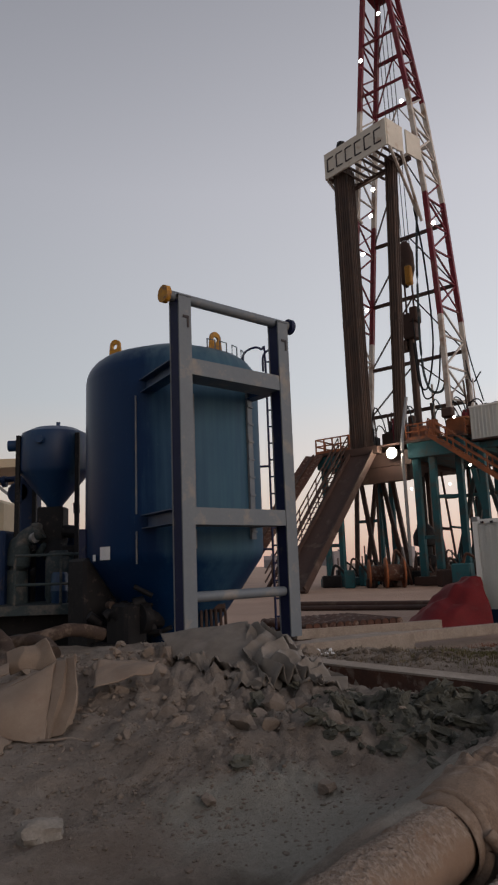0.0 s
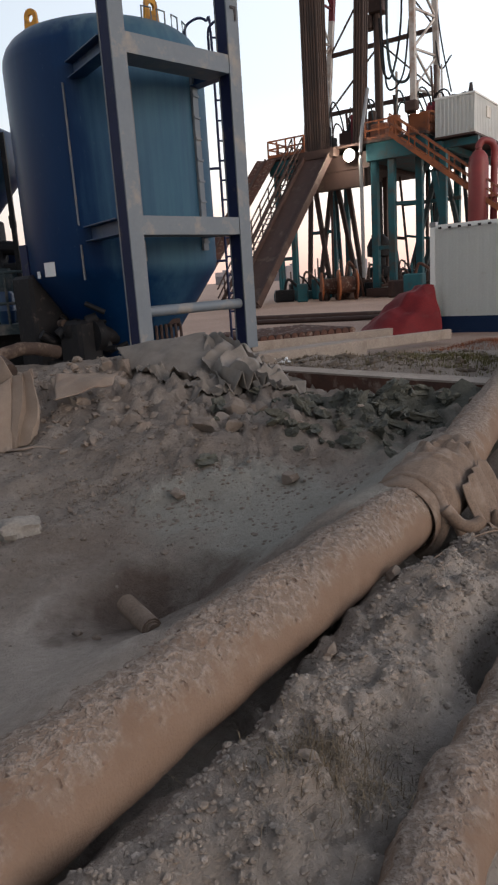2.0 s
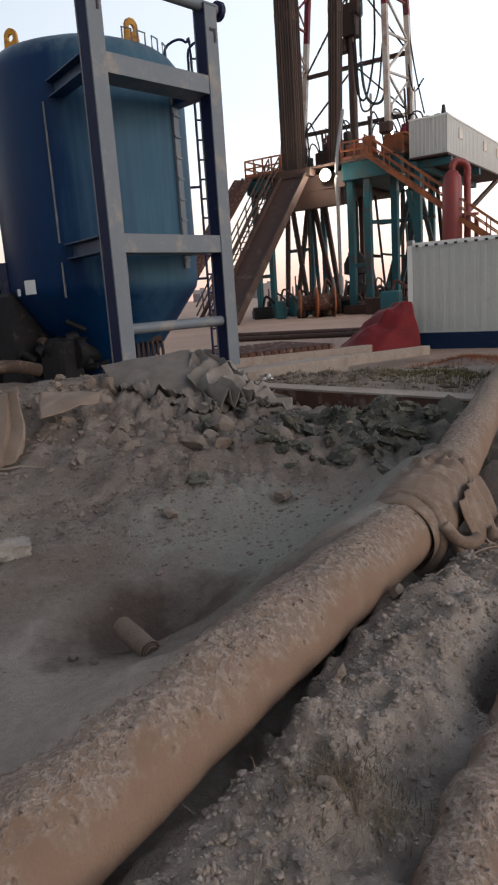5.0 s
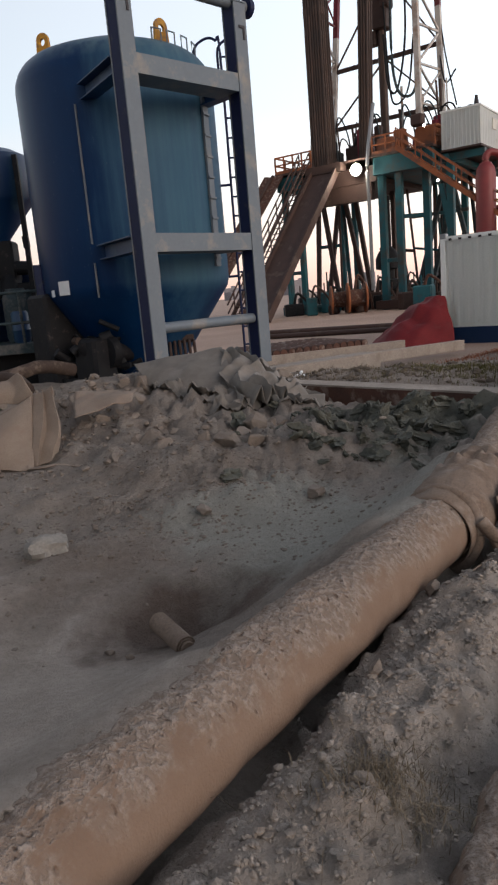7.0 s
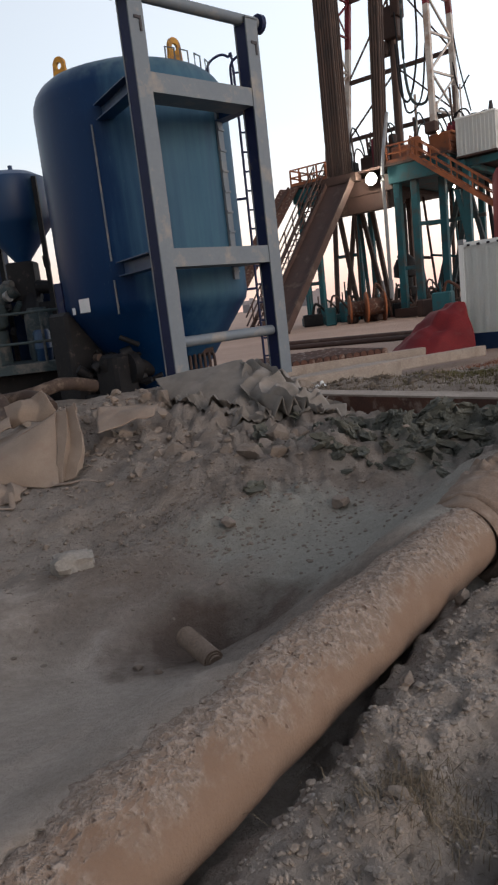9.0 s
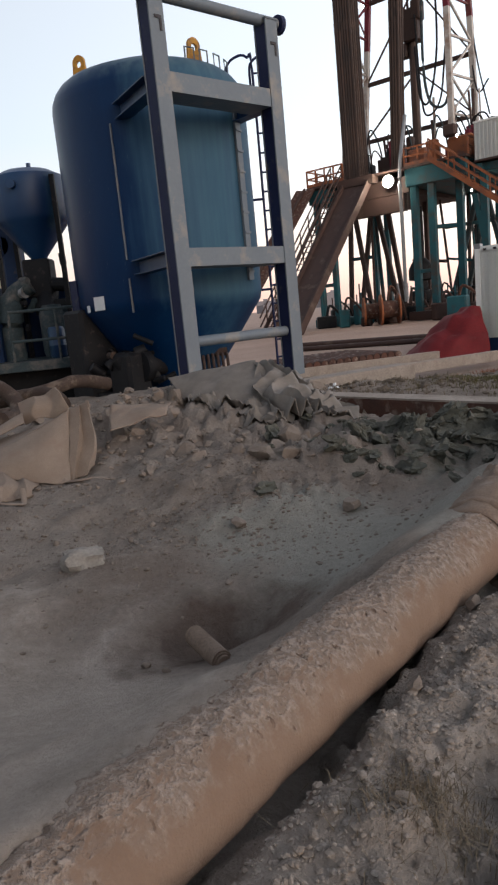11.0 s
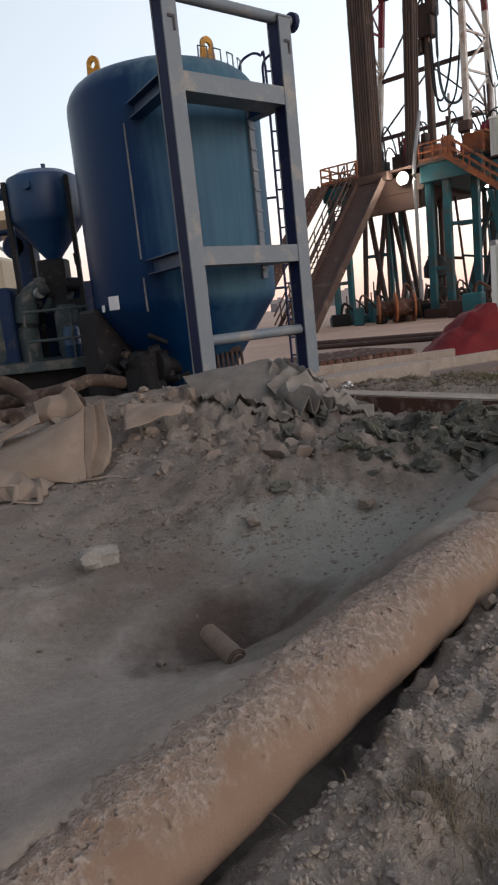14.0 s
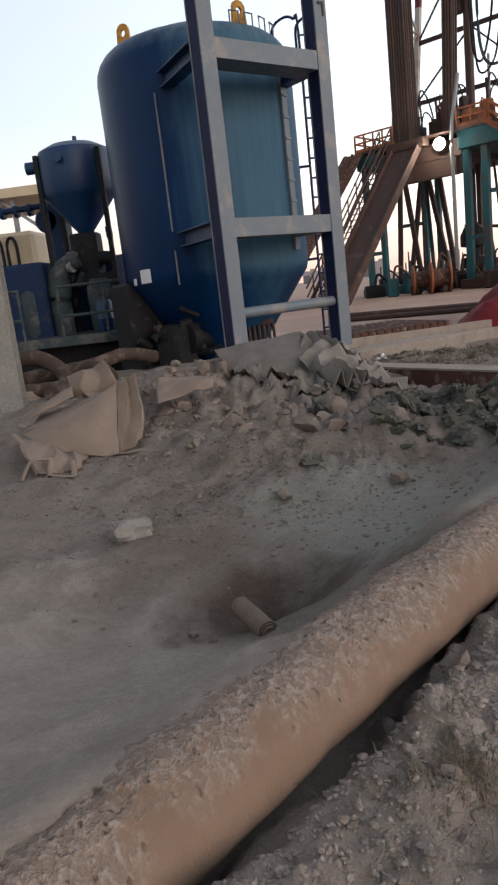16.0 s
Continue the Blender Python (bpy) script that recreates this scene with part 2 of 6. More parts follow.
ORANGE = material("orange_rail", (0.32, 0.11, 0.045), (0.22, 0.075, 0.035), 0.6, 0.0, 1, 10, 0.1, 0.01, dirt=(0.1, 0.06, 0.05), dirt_amount=0.3, dirt_scale=1)
BROWN = material("brown_steel", (0.070, 0.042, 0.035), (0.05, 0.032, 0.028), 0.65, 0.0, 1, 10, 0.1, 0.01, dirt=(0.11, 0.08, 0.065), dirt_amount=0.25, dirt_scale=1)
DRILLPIPE = material("drill_pipe_steel", (0.075, 0.045, 0.035), (0.05, 0.035, 0.03), 0.55, 0.4, 1, 10, 0.1, 0.01, vary=0.35)
VESSEL = material("red_vessel", (0.22, 0.03, 0.03), (0.17, 0.026, 0.026), 0.5, 0.0, 1, 10, 0.1, 0.01)
PALE = material("dusty_teal", (0.045, 0.068, 0.078), (0.03, 0.048, 0.056), 0.75, 0.0, 3, 30, 0.2, 0.005, dirt=(0.11, 0.105, 0.1), dirt_amount=0.35, dirt_scale=3)
CREAM = material("cream_plastic", (0.55, 0.46, 0.33), (0.5, 0.42, 0.3), 0.6)
HOSE = material("rubber_hose", (0.06, 0.042, 0.035), (0.085, 0.06, 0.048), 0.85, 0.0, 6, 60, 0.3, 0.006, dirt=(0.14, 0.11, 0.09), dirt_amount=0.3, dirt_scale=6)
ROPE = material("rope", (0.36, 0.28, 0.22), (0.3, 0.22, 0.17), 0.95)
STRAW = material("dry_grass", (0.27, 0.215, 0.15), (0.17, 0.132, 0.09), 0.9, vary=0.3)
GREENGRASS = material("grass", (0.10, 0.10, 0.03), (0.16, 0.13, 0.05), 0.9)
STICKER = material("paper_sign", (0.7, 0.72, 0.74), (0.6, 0.63, 0.66), 0.6)
STEEL = material("galvanised_steel", (0.3, 0.31, 0.32), (0.24, 0.25, 0.26), 0.5, 0.5)
FAR = material("far_haze_buildings", (0.36, 0.34, 0.36), (0.33, 0.31, 0.33), 1.0)
LAMP = glow("lamp_glass", (1.0, 0.9, 0.74), 60)
LAMP_SMALL = glow("small_lamp_glass", (1.0, 0.93, 0.8), 25)


# ---- mesh helpers ----
def part(name, bm, mat, parent=None, label="", smooth=False, bevel=0.0, at=None):
    if bevel:
        bmesh.ops.bevel(bm, geom=bm.edges[:], offset=bevel, segments=1, affect="EDGES")
    me = bpy.data.meshes.new(name)
    bm.to_mesh(me)
    bm.free()
    for m in mat if isinstance(mat, (list, tuple)) else [mat]:
        me.materials.append(m)
    if smooth:
        for p in me.polygons:
            p.use_smooth = True
        me.set_sharp_from_angle(angle=radians(40))
    ob = new(name, me)
    if parent:
        ob.parent = parent
    if at is not None:
        ob.matrix_basis = at
    return tagged(ob, label)


def thing(name, m, label, category, group="", kind=""):
    ob = new(name)
    ob.empty_display_size = 0.2
    ob.matrix_basis = m
    return tagged(ob, label, category, group, kind)


def box(bm, c, s, rot=None):
    m = Matrix.Translation(c) @ (rot.to_4x4() if rot else Matrix()) @ Matrix.Diagonal((*s, 1))
    return bmesh.ops.create_cube(bm, size=1, matrix=m)["verts"]


def bar(bm, a, b, w, h, up=(0, 0, 1)):
    """A box from a to b, w across and h along up."""
    a, b = Vector(a), Vector(b)
    d = b - a
    x = d.normalized()
    u = Vector(up)
    y = u.cross(x)
    if y.length < 1e-4:
        y = Vector((0, 1, 0)).cross(x)
    y.normalize()
    z = x.cross(y)
    r = Matrix((x, y, z)).transposed()
    return box(bm, (a + b) / 2, (d.length, w, h), r)


def rod(bm, a, b, r, seg=8, r2=None):
    a, b = Vector(a), Vector(b)
    d = b - a
    m = Matrix.Translation((a + b) / 2) @ d.to_track_quat("Z", "Y").to_matrix().to_4x4()
    return bmesh.ops.create_cone(bm, cap_ends=True, segments=seg, radius1=r, radius2=r if r2 is None else r2, depth=d.length, matrix=m)["verts"]


def sweep(bm, pts, r, seg=10, wobble=0.0, flat=1.0, caps=True):
    """A tube along a polyline; r may be a list."""
    pts = [Vector(p) for p in pts]
    rings = []
    for i, p in enumerate(pts):
        d = (pts[min(i + 1, len(pts) - 1)] - pts[max(i - 1, 0)]).normalized()
        side = d.cross(Vector((0, 0, 1)))
        if side.length < 0.05:
            side = d.cross(Vector((0, 1, 0)))
        side.normalize()
        up = side.cross(d)
        rr = r[i] if isinstance(r, (list, tuple)) else r
        ring = []
        for k in range(seg):
            a = 2 * math.pi * k / seg
            q = p + side * (rr * math.cos(a)) + up * (rr * flat * math.sin(a))
            if wobble:
                q += (q - p).normalized() * wobble * noise.noise(q * 9)
            ring.append(bm.verts.new(q))
        rings.append(ring)
    for r0, r1 in zip(rings, rings[1:]):
        for k in range(seg):
            bm.faces.new((r0[k], r0[(k + 1) % seg], r1[(k + 1) % seg], r1[k]))
    if caps:
        bm.faces.new(rings[0][::-1])
        bm.faces.new(rings[-1])
    bmesh.ops.recalc_face_normals(bm, faces=bm.faces[:])


def smooth_path(pts, n=8):
    """Catmull-Rom through the points."""
    P = [Vector(p) for p in pts]
    P = [P[0] * 2 - P[1]] + P + [P[-1] * 2 - P[-2]]
    out = []
    for i in range(1, len(P) - 2):
        for k in range(n):
            t = k / n
            a, b, c, d = P[i - 1], P[i], P[i + 1], P[i + 2]
            out.append(0.5 * (2 * b + (c - a) * t + (2 * a - 5 * b + 4 * c - d) * t * t + (3 * b - a - 3 * c + d) * t ** 3))
    return out + [P[-2]]


def lathe(bm, profile, seg=48, c=(0, 0)):
    rings = [[bm.verts.new((c[0] + r * math.cos(2 * math.pi * k / seg), c[1] + r * math.sin(2 * math.pi * k / seg), z)) for k in range(seg)]
             for r, z in profile]
    for r0, r1 in zip(rings, rings[1:]):
        for k in range(seg):
            bm.faces.new((r0[k], r0[(k + 1) % seg], r1[(k + 1) % seg], r1[k]))
    bm.faces.new(rings[0][::-1])
    bm.faces.new(rings[-1])


def B():
    return bmesh.new()


# ---- ground ----
def hash_noise(x, y, seed):
    def h(i, j):
        v = np.sin(i * 127.1 + j * 311.7 + seed * 74.7) * 43758.5453
        return v - np.floor(v)
    i, j = np.floor(x), np.floor(y)
    fx, fy = x - i, y - j
    fx, fy = fx * fx * (3 - 2 * fx), fy * fy * (3 - 2 * fy)
    a, b, c, d = h(i, j), h(i + 1, j), h(i, j + 1), h(i + 1, j + 1)
    return (a + (b - a) * fx) * (1 - fy) + (c + (d - c) * fx) * fy - 0.5


def fbm(x, y, f, octaves, seed, gain=0.5):
    s, a = 0, 1.0
    for o in range(octaves):
        s = s + a * hash_noise(x * f + 13.7 * o, y * f - 7.1 * o, seed + o)
        f, a = f * 2.03, a * gain
    return s


def step(a, b, v):
    t = np.clip((v - a) / (b - a), 0, 1)
    return t * t * (3 - 2 * t)


def hump(x, y, cx, cy, rx, ry, turn=0.0):
    c, s = math.cos(radians(turn)), math.sin(radians(turn))
    u, v = (x - cx) * c + (y - cy) * s, -(x - cx) * s + (y - cy) * c
    return np.exp(-((u / rx) ** 2 + (v / ry) ** 2))


PIPE = [(-1.1, 0.05), (-0.55, 0.62), (-0.24, 1.0), (0.0, 1.31), (0.42, 1.82), (0.75, 2.24), (1.15, 2.87), (1.94, 4.26), (3.47, 6.96), (5.6, 10.6),
        (8.3, 14.1), (12.0, 17.6)]
PIPE2 = [(0.16, 0.5), (0.41, 0.92), (0.60, 1.14), (0.76, 1.36), (0.93, 1.62), (1.15, 1.85)]

LOBE = [(-1.4, 0.75), (-0.9, 0.95), (-0.56, 1.18), (-0.40, 1.33), (-0.25, 1.37), (0.1, 1.36)]


def along(x, y, line):
    """Distance to a polyline, and on which side (positive: to its right)."""
    best, side = np.full(np.shape(x), 1e9), np.zeros(np.shape(x))
    for (ax, ay), (bx, by) in zip(line, line[1:]):
        dx, dy = bx - ax, by - ay
        t = np.clip(((x - ax) * dx + (y - ay) * dy) / (dx * dx + dy * dy), 0, 1)
        d = np.hypot(x - ax - t * dx, y - ay - t * dy)
        sd = np.sign((x - ax) * dy - (y - ay) * dx)
        side = np.where(d < best, sd, side)
        best = np.minimum(best, d)
    return best, side


def ground_height(x, y):
    x, y = np.asarray(x, float), np.asarray(y, float)
    # raised earth near the pipes, lower pad beyond
    edge = y - (7.4 - 1.25 * np.clip(x, -1, 6))
    h = -0.3 + 0.6 * (1 - step(9.0, 13.5, y + 0.25 * x)) * (1 - step(5.0, 9.0, np.abs(x)) * step(3, 9, y))
    h = h - 0.10 * step(-0.05, 0.25, edge) * (x > 0.3) * (1 - step(9, 13, y))
    near = 1 - step(9, 15, np.hypot(x, y))
    # rubble bank in front of the silo, loose heaps
    h += 0.26 * hump(x, y, -0.75, 6.6, 1.5, 1.2, 15) + 0.10 * hump(x, y, -0.4, 4.6, 1.0, 0.8)
    h += 0.12 * hump(x, y, 0.1, 3.75, 0.9, 0.35, 10)
    h += 0.03 * hump(x, y, 1.2, 4.1, 0.6, 0.4) + 0.12 * hump(x, y, 1.9, 7.2, 1.2, 0.9, -30)
    h += 0.25 * hump(x, y, 4.6, 10.6, 1.3, 0.6, 25)
    # basin round the broken stub, and the smooth silt that lies up against the pipe
    d, side = along(x, y, PIPE)
    h -= 0.10 * hump(x, y, -0.42, 2.05, 0.55, 0.42) + 0.15 * hump(x, y, -0.16, 2.22, 0.17, 0.13, 35)
    left = (side < 0)
    covered = np.clip((1 - step(1.32, 1.55, y)) + step(1.80, 2.05, y) * (1 - step(2.8, 3.4, y)), 0, 1)
    bury = np.exp(-(np.maximum(d - 0.05, 0) / 0.27) ** 2) * left * covered
    dl, sl = along(x, y, LOBE)
    h += 0.085 * step(-0.06, 0.03, dl * sl) * left * (1 - step(0.5, 1.0, np.hypot(x + 0.4, y - 1.1))) * (1 - bury)
    crest = 0.548 + 0.018 * hash_noise(x * 7, y * 7, 55) - 0.02 * step(1.9, 2.6, y)
    h = h + np.maximum(crest - h, 0) * bury
    h += 0.06 * np.exp(-(d / 0.25) ** 2) * left * (1 - covered)
    h += 0.10 * hump(x, y, -0.75, 1.2, 0.5, 0.35, 40) * (1 - bury)
    # narrow gap under the pipe's open side, and a crumbling lip beyond it
    gap = (side > 0) * (1 - step(5, 8, y))
    ragged = 0.035 * hash_noise(x * 9, y * 9, 77) + 0.03 * hash_noise(x * 23, y * 23, 78)
    h -= (0.01 + 0.20 * np.clip(hash_noise(x * 3.1, y * 3.1, 79) + 0.05, 0, 0.5)) * np.exp(-((d - 0.12) / 0.045) ** 2) * gap
    h += 0.135 * step(0.05, 0.13, d + 1.2 * ragged) * (1 - step(0.22, 0.6, d)) * gap * (1 - 0.8 * step(1.65, 2.1, y))
    dk, sk = along(x, y, [(0.30, 7.05), (3.35, 3.38)])
    h -= 0.13 * np.exp(-(dk / 0.35) ** 2) * (sk > 0)
    d2, s2 = along(x, y, PIPE2)
    h -= 0.20 * hump(x, y, 0.70, 1.46, 0.055, 0.16, -30)
    h += 0.05 * np.exp(-(d2 / 0.12) ** 2)
    h = np.where(left & (d < 0.12), np.minimum(h, 0.485 + 0.075 * covered), h)
    # roughness: clods where churned, smooth where silted
    silt = np.clip(hump(x, y, -0.5, 1.6, 0.75, 0.75) + bury + 0.8 * hump(x, y, 0.35, 2.5, 0.5, 0.5), 0, 1)
    rough = (1 - 0.85 * silt) * near
    h += rough * (0.10 * fbm(x, y, 1.3, 3, 3) + 0.05 * fbm(x, y, 5.5, 3, 11))
    churn = np.clip(hump(x, y, 1.25, 4.1, 0.9, 0.8) + hump(x, y, -0.6, 5.6, 1.6, 1.5) + hump(x, y, 2.3, 3.4, 0.8, 1.3), 0, 1)
    h += churn * 0.24 * np.abs(fbm(x, y, 4.2, 5, 21, 0.62))
    crumb = np.clip((side > 0) * step(0.12, 0.2, d) * (1 - step(3.0, 5.0, y)) + 0.85 * hump(x, y, -0.15, 3.35, 0.8, 0.5) + 0.5 * churn, 0, 1)
    h += near * (1 - 0.85 * silt) * (0.014 * fbm(x, y, 22, 2, 31) + crumb * (0.06 * np.maximum(0, fbm(x, y, 15, 3, 61, 0.65)) + 0.028 * fbm(x, y, 30, 2, 66)))
    h += 0.03 * fbm(x, y, 0.12, 3, 41) * (1 - near)
    return h


def spread(lo, hi, mid, fine, grow):
    out, v = [mid], mid
    while v < hi:
        v += fine + grow * (v - mid)
        out.append(v)
    v = mid
    while v > lo:
        v -= fine + grow * (mid - v)
        out.insert(0, v)
    return np.array(out)


gx, gy = spread(-3000, 3000, 0.25, 0.012, 0.028), spread(-400, 4000, 1.4, 0.012, 0.02)
GX, GY = np.meshgrid(gx, gy)
GZ = ground_height(GX, GY)
nx, ny = len(gx), len(gy)
idx = np.arange(nx * ny).reshape(ny, nx)
quads = np.stack([idx[:-1, :-1], idx[:-1, 1:], idx[1:, 1:], idx[1:, :-1]], -1).reshape(-1, 4)
gme = bpy.data.meshes.new("ground")
gme.vertices.add(nx * ny)
gme.vertices.foreach_set("co", np.stack([GX, GY, GZ], -1).reshape(-1))
gme.loops.add(quads.size)
gme.loops.foreach_set("vertex_index", quads.reshape(-1))
gme.polygons.add(len(quads))
gme.polygons.foreach_set("loop_start", np.arange(len(quads)) * 4)
gme.update(calc_edges=True)
gme.polygons.foreach_set("use_smooth", np.ones(len(quads), bool))


def ground_material():
    m = bpy.data.materials.new("bare_earth")
    m.use_nodes = True
    n, l = m.node_tree.nodes, m.node_tree.links
    b = n["Principled BSDF"]
    geo = n.new("ShaderNodeNewGeometry")

    def tex(sc, detail=8.0, r=0.6):
        t = n.new("ShaderNodeTexNoise")
        t.inputs["Scale"].default_value, t.inputs["Detail"].default_value, t.inputs["Roughness"].default_value = sc, detail, r
        l.new(geo.outputs["Position"], t.inputs["Vector"])
        return t.outputs[0]

    def rng(v, a, c, lo=0.0, hi=1.0):
        r = n.new("ShaderNodeMapRange")
        for k, q in (("From Min", a), ("From Max", c), ("To Min", lo), ("To Max", hi)):
            r.inputs[k].default_value = q
        l.new(v, r.inputs["Value"])
        return r.outputs[0]

    def mix(f, a, c, blend="MIX"):
        x = n.new("ShaderNodeMix")
        x.data_type, x.blend_type = "RGBA", blend
        if isinstance(f, float):
            x.inputs[0].default_value = f
        else:
            l.new(f, x.inputs[0])
        for k, v in ((6, a), (7, c)):
            if isinstance(v, tuple):
                x.inputs[k].default_value = (*v, 1)
            else:
                l.new(v, x.inputs[k])
        return x.outputs[2]

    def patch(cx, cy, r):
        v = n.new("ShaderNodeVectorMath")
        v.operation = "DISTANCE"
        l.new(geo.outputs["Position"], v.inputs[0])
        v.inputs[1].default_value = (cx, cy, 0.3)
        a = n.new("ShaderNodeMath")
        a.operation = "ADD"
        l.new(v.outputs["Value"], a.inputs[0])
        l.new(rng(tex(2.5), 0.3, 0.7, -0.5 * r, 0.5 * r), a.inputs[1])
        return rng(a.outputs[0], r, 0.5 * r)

    big, mid, fine, tiny = tex(0.9), tex(5.0), tex(38.0, 8, 0.7), tex(160.0, 4, 0.7)
    col = mix(rng(big, 0.35, 0.65), (0.205, 0.165, 0.137), (0.255, 0.215, 0.183))
    col = mix(rng(mid, 0.42, 0.7), col, (0.30, 0.26, 0.225))
    col = mix(patch(1.35, 4.2, 1.0), col, (0.105, 0.105, 0.088))
    col = mix(patch(2.6, 3.2, 0.9), col, (0.13, 0.12, 0.10))
    col = mix(patch(0.75, 1.25, 0.9), col, mix(rng(mid, 0.4, 0.6), (0.41, 0.365, 0.325), (0.32, 0.28, 0.245)))
    col = mix(patch(-0.75, 1.35, 1.25), col, mix(rng(mid, 0.4, 0.6), (0.42, 0.362, 0.315), (0.365, 0.312, 0.268)))
    col = mix(patch(0.3, 2.7, 0.75), col, (0.30, 0.285, 0.25))
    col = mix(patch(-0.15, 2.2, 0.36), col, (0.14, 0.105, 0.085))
    sep = n.new("ShaderNodeSeparateXYZ")
    l.new(geo.outputs["Position"], sep.inputs[0])
    pad = rng(sep.outputs[1], 11.0, 17.0)
    col = mix(pad, col, mix(rng(tex(0.25), 0.35, 0.65), (0.47, 0.335, 0.265), (0.38, 0.27, 0.218)))
    col = mix(0.55, col, rng(fine, 0.2, 0.75, 0.45, 1.1), "MULTIPLY")
    l.new(col, b.inputs["Base Color"])
    b.inputs["Roughness"].default_value = 0.95
    b.inputs["Specular IOR Level"].default_value = 0.2
    ad = n.new("ShaderNodeMath")
    ad.operation = "MULTIPLY_ADD"
    l.new(tiny, ad.inputs[0])
    ad.inputs[1].default_value = 0.35
    l.new(fine, ad.inputs[2])
    bp = n.new("ShaderNodeBump")
    bp.inputs["Strength"].default_value, bp.inputs["Distance"].default_value = 0.9, 0.028
    l.new(ad.outputs[0], bp.inputs["Height"])
    l.new(bp.outputs[0], b.inputs["Normal"])
    return m


def crust_material():
    """Bare clay-brown coating below; on the upper side dried mud in small pale flakes with dark pits between them."""
    m = bpy.data.materials.new("mud_crust")
    m.use_nodes = True
    n, l = m.node_tree.nodes, m.node_tree.links
    b = n["Principled BSDF"]
    geo = n.new("ShaderNodeNewGeometry")

    def tex(sc, det, ro, stretch=(1, 1, 1)):
        mp = n.new("ShaderNodeMapping")
        mp.inputs["Scale"].default_value = stretch
        l.new(geo.outputs["Position"], mp.inputs[0])
        t = n.new("ShaderNodeTexNoise")
        t.inputs["Scale"].default_value, t.inputs["Detail"].default_value, t.inputs["Roughness"].default_value = sc, det, ro
        l.new(mp.outputs[0], t.inputs["Vector"])
        return t.outputs[0]

    def rng(v, a, c, lo=0.0, hi=1.0):
        r = n.new("ShaderNodeMapRange")
        for k, q in (("From Min", a), ("From Max", c), ("To Min", lo), ("To Max", hi)):
            r.inputs[k].default_value = q
        l.new(v, r.inputs["Value"])
        return r.outputs[0]

    def mix(f, a, c):
        x = n.new("ShaderNodeMix")
        x.data_type = "RGBA"
        l.new(f, x.inputs[0])
        for k, v in ((6, a), (7, c)):
            if isinstance(v, tuple):
                x.inputs[k].default_value = (*v, 1)
            else:
                l.new(v, x.inputs[k])
        return x.outputs[2]

    def math_node(op, a, c):
        q = n.new("ShaderNodeMath")
        q.operation = op
        for k, v in enumerate((a, c)):
            if isinstance(v, float):
                q.inputs[k].default_value = v
            else:
                l.new(v, q.inputs[k])
        return q.outputs[0]

    patch, flake, pits, grain = tex(9, 5, 0.6), tex(70, 3, 0.6, (1, 1, 0.45)), tex(48, 2, 0.5, (1.2, 1.2, 0.6)), tex(170, 3, 0.6)
    sep = n.new("ShaderNodeSeparateXYZ")
    l.new(geo.outputs["True Normal"], sep.inputs[0])
    up = math_node("ADD", sep.outputs[2], rng(patch, 0.3, 0.7, -0.4, 0.4))
    crusted = rng(up, 0.42, 0.78)
    clay = mix(rng(patch, 0.35, 0.65), (0.178, 0.120, 0.086), (0.212, 0.150, 0.112))
    mud = mix(rng(flake, 0.42, 0.60), (0.195, 0.15, 0.12), (0.30, 0.25, 0.212))
    mud = mix(rng(pits, 0.645, 0.71), mud, (0.105, 0.072, 0.055))
    col = mix(crusted, clay, mud)
    col = mix(rng(grain, 0.35, 0.62, 0.0, 0.35), col, (0.17, 0.12, 0.09))
    l.new(col, b.inputs["Base Color"])
    b.inputs["Roughness"].default_value = 0.95
    b.inputs["Specular IOR Level"].default_value = 0.2
    relief = math_node("MULTIPLY", math_node("SUBTRACT", rng(flake, 0.40, 0.62), rng(pits, 0.63, 0.72, 0.0, 1.2)), crusted)
    relief = math_node("ADD", relief, math_node("MULTIPLY", grain, 0.5))
    bp = n.new("ShaderNodeBump")
    bp.inputs["Strength"].default_value, bp.inputs["Distance"].default_value = 0.8, 0.006
    l.new(relief, bp.inputs["Height"])
    l.new(bp.outputs[0], b.inputs["Normal"])
    return m


CRUST = crust_material()
EARTH = ground_material()
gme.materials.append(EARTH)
ground = tagged(new("ground", gme), "bare grey-brown earth, churned and dusty, falling to a flat pad", "ground", kind="structure")


def gz(x, y):
    return float(ground_height(x, y))


# ---- the blue silo with its carrying frame ----
SILO_C = (-1.125, 11.58)
SILO_TURN = 40.3
silo = thing("cement_silo", pose(*SILO_C, 0.0, 0, 0, SILO_TURN), "tall blue steel cement silo with a grey carrying frame on rubble", "silo")
R = 1.485


def rim(angle, r, z):
    """A point round the silo's axis; the angle is counted in the world's directions."""
    a = radians(angle - SILO_TURN)
    return Vector((r * math.cos(a), r * math.sin(a), z))


bm = B()
prof = [(0.50, 0.12), (0.55, 0.22), (R - 0.10, 1.38), (R - 0.03, 1.48), (R, 1.60), (R, 4.45)]
for k in range(1, 7):
    a = radians(15 * k)
    prof.append((R - 0.45 + 0.45 * math.cos(a), 4.45 + 0.45 * math.sin(a)))
for k in range(1, 8):
    rr = (R - 0.45) * (1 - k / 7)
    prof.append((max(rr, 0.02), 4.90 + 0.28 * (1 - (rr / (R - 0.45)) ** 2)))
lathe(bm, prof, 72)
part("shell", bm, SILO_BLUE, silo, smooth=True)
FX, FY = -0.387, -2.156          # the frame's middle, before the shell
POST_X, PW, PD = 0.94, 0.21, 0.24
POST_TOP, POST_BOT = 5.10, 0.30
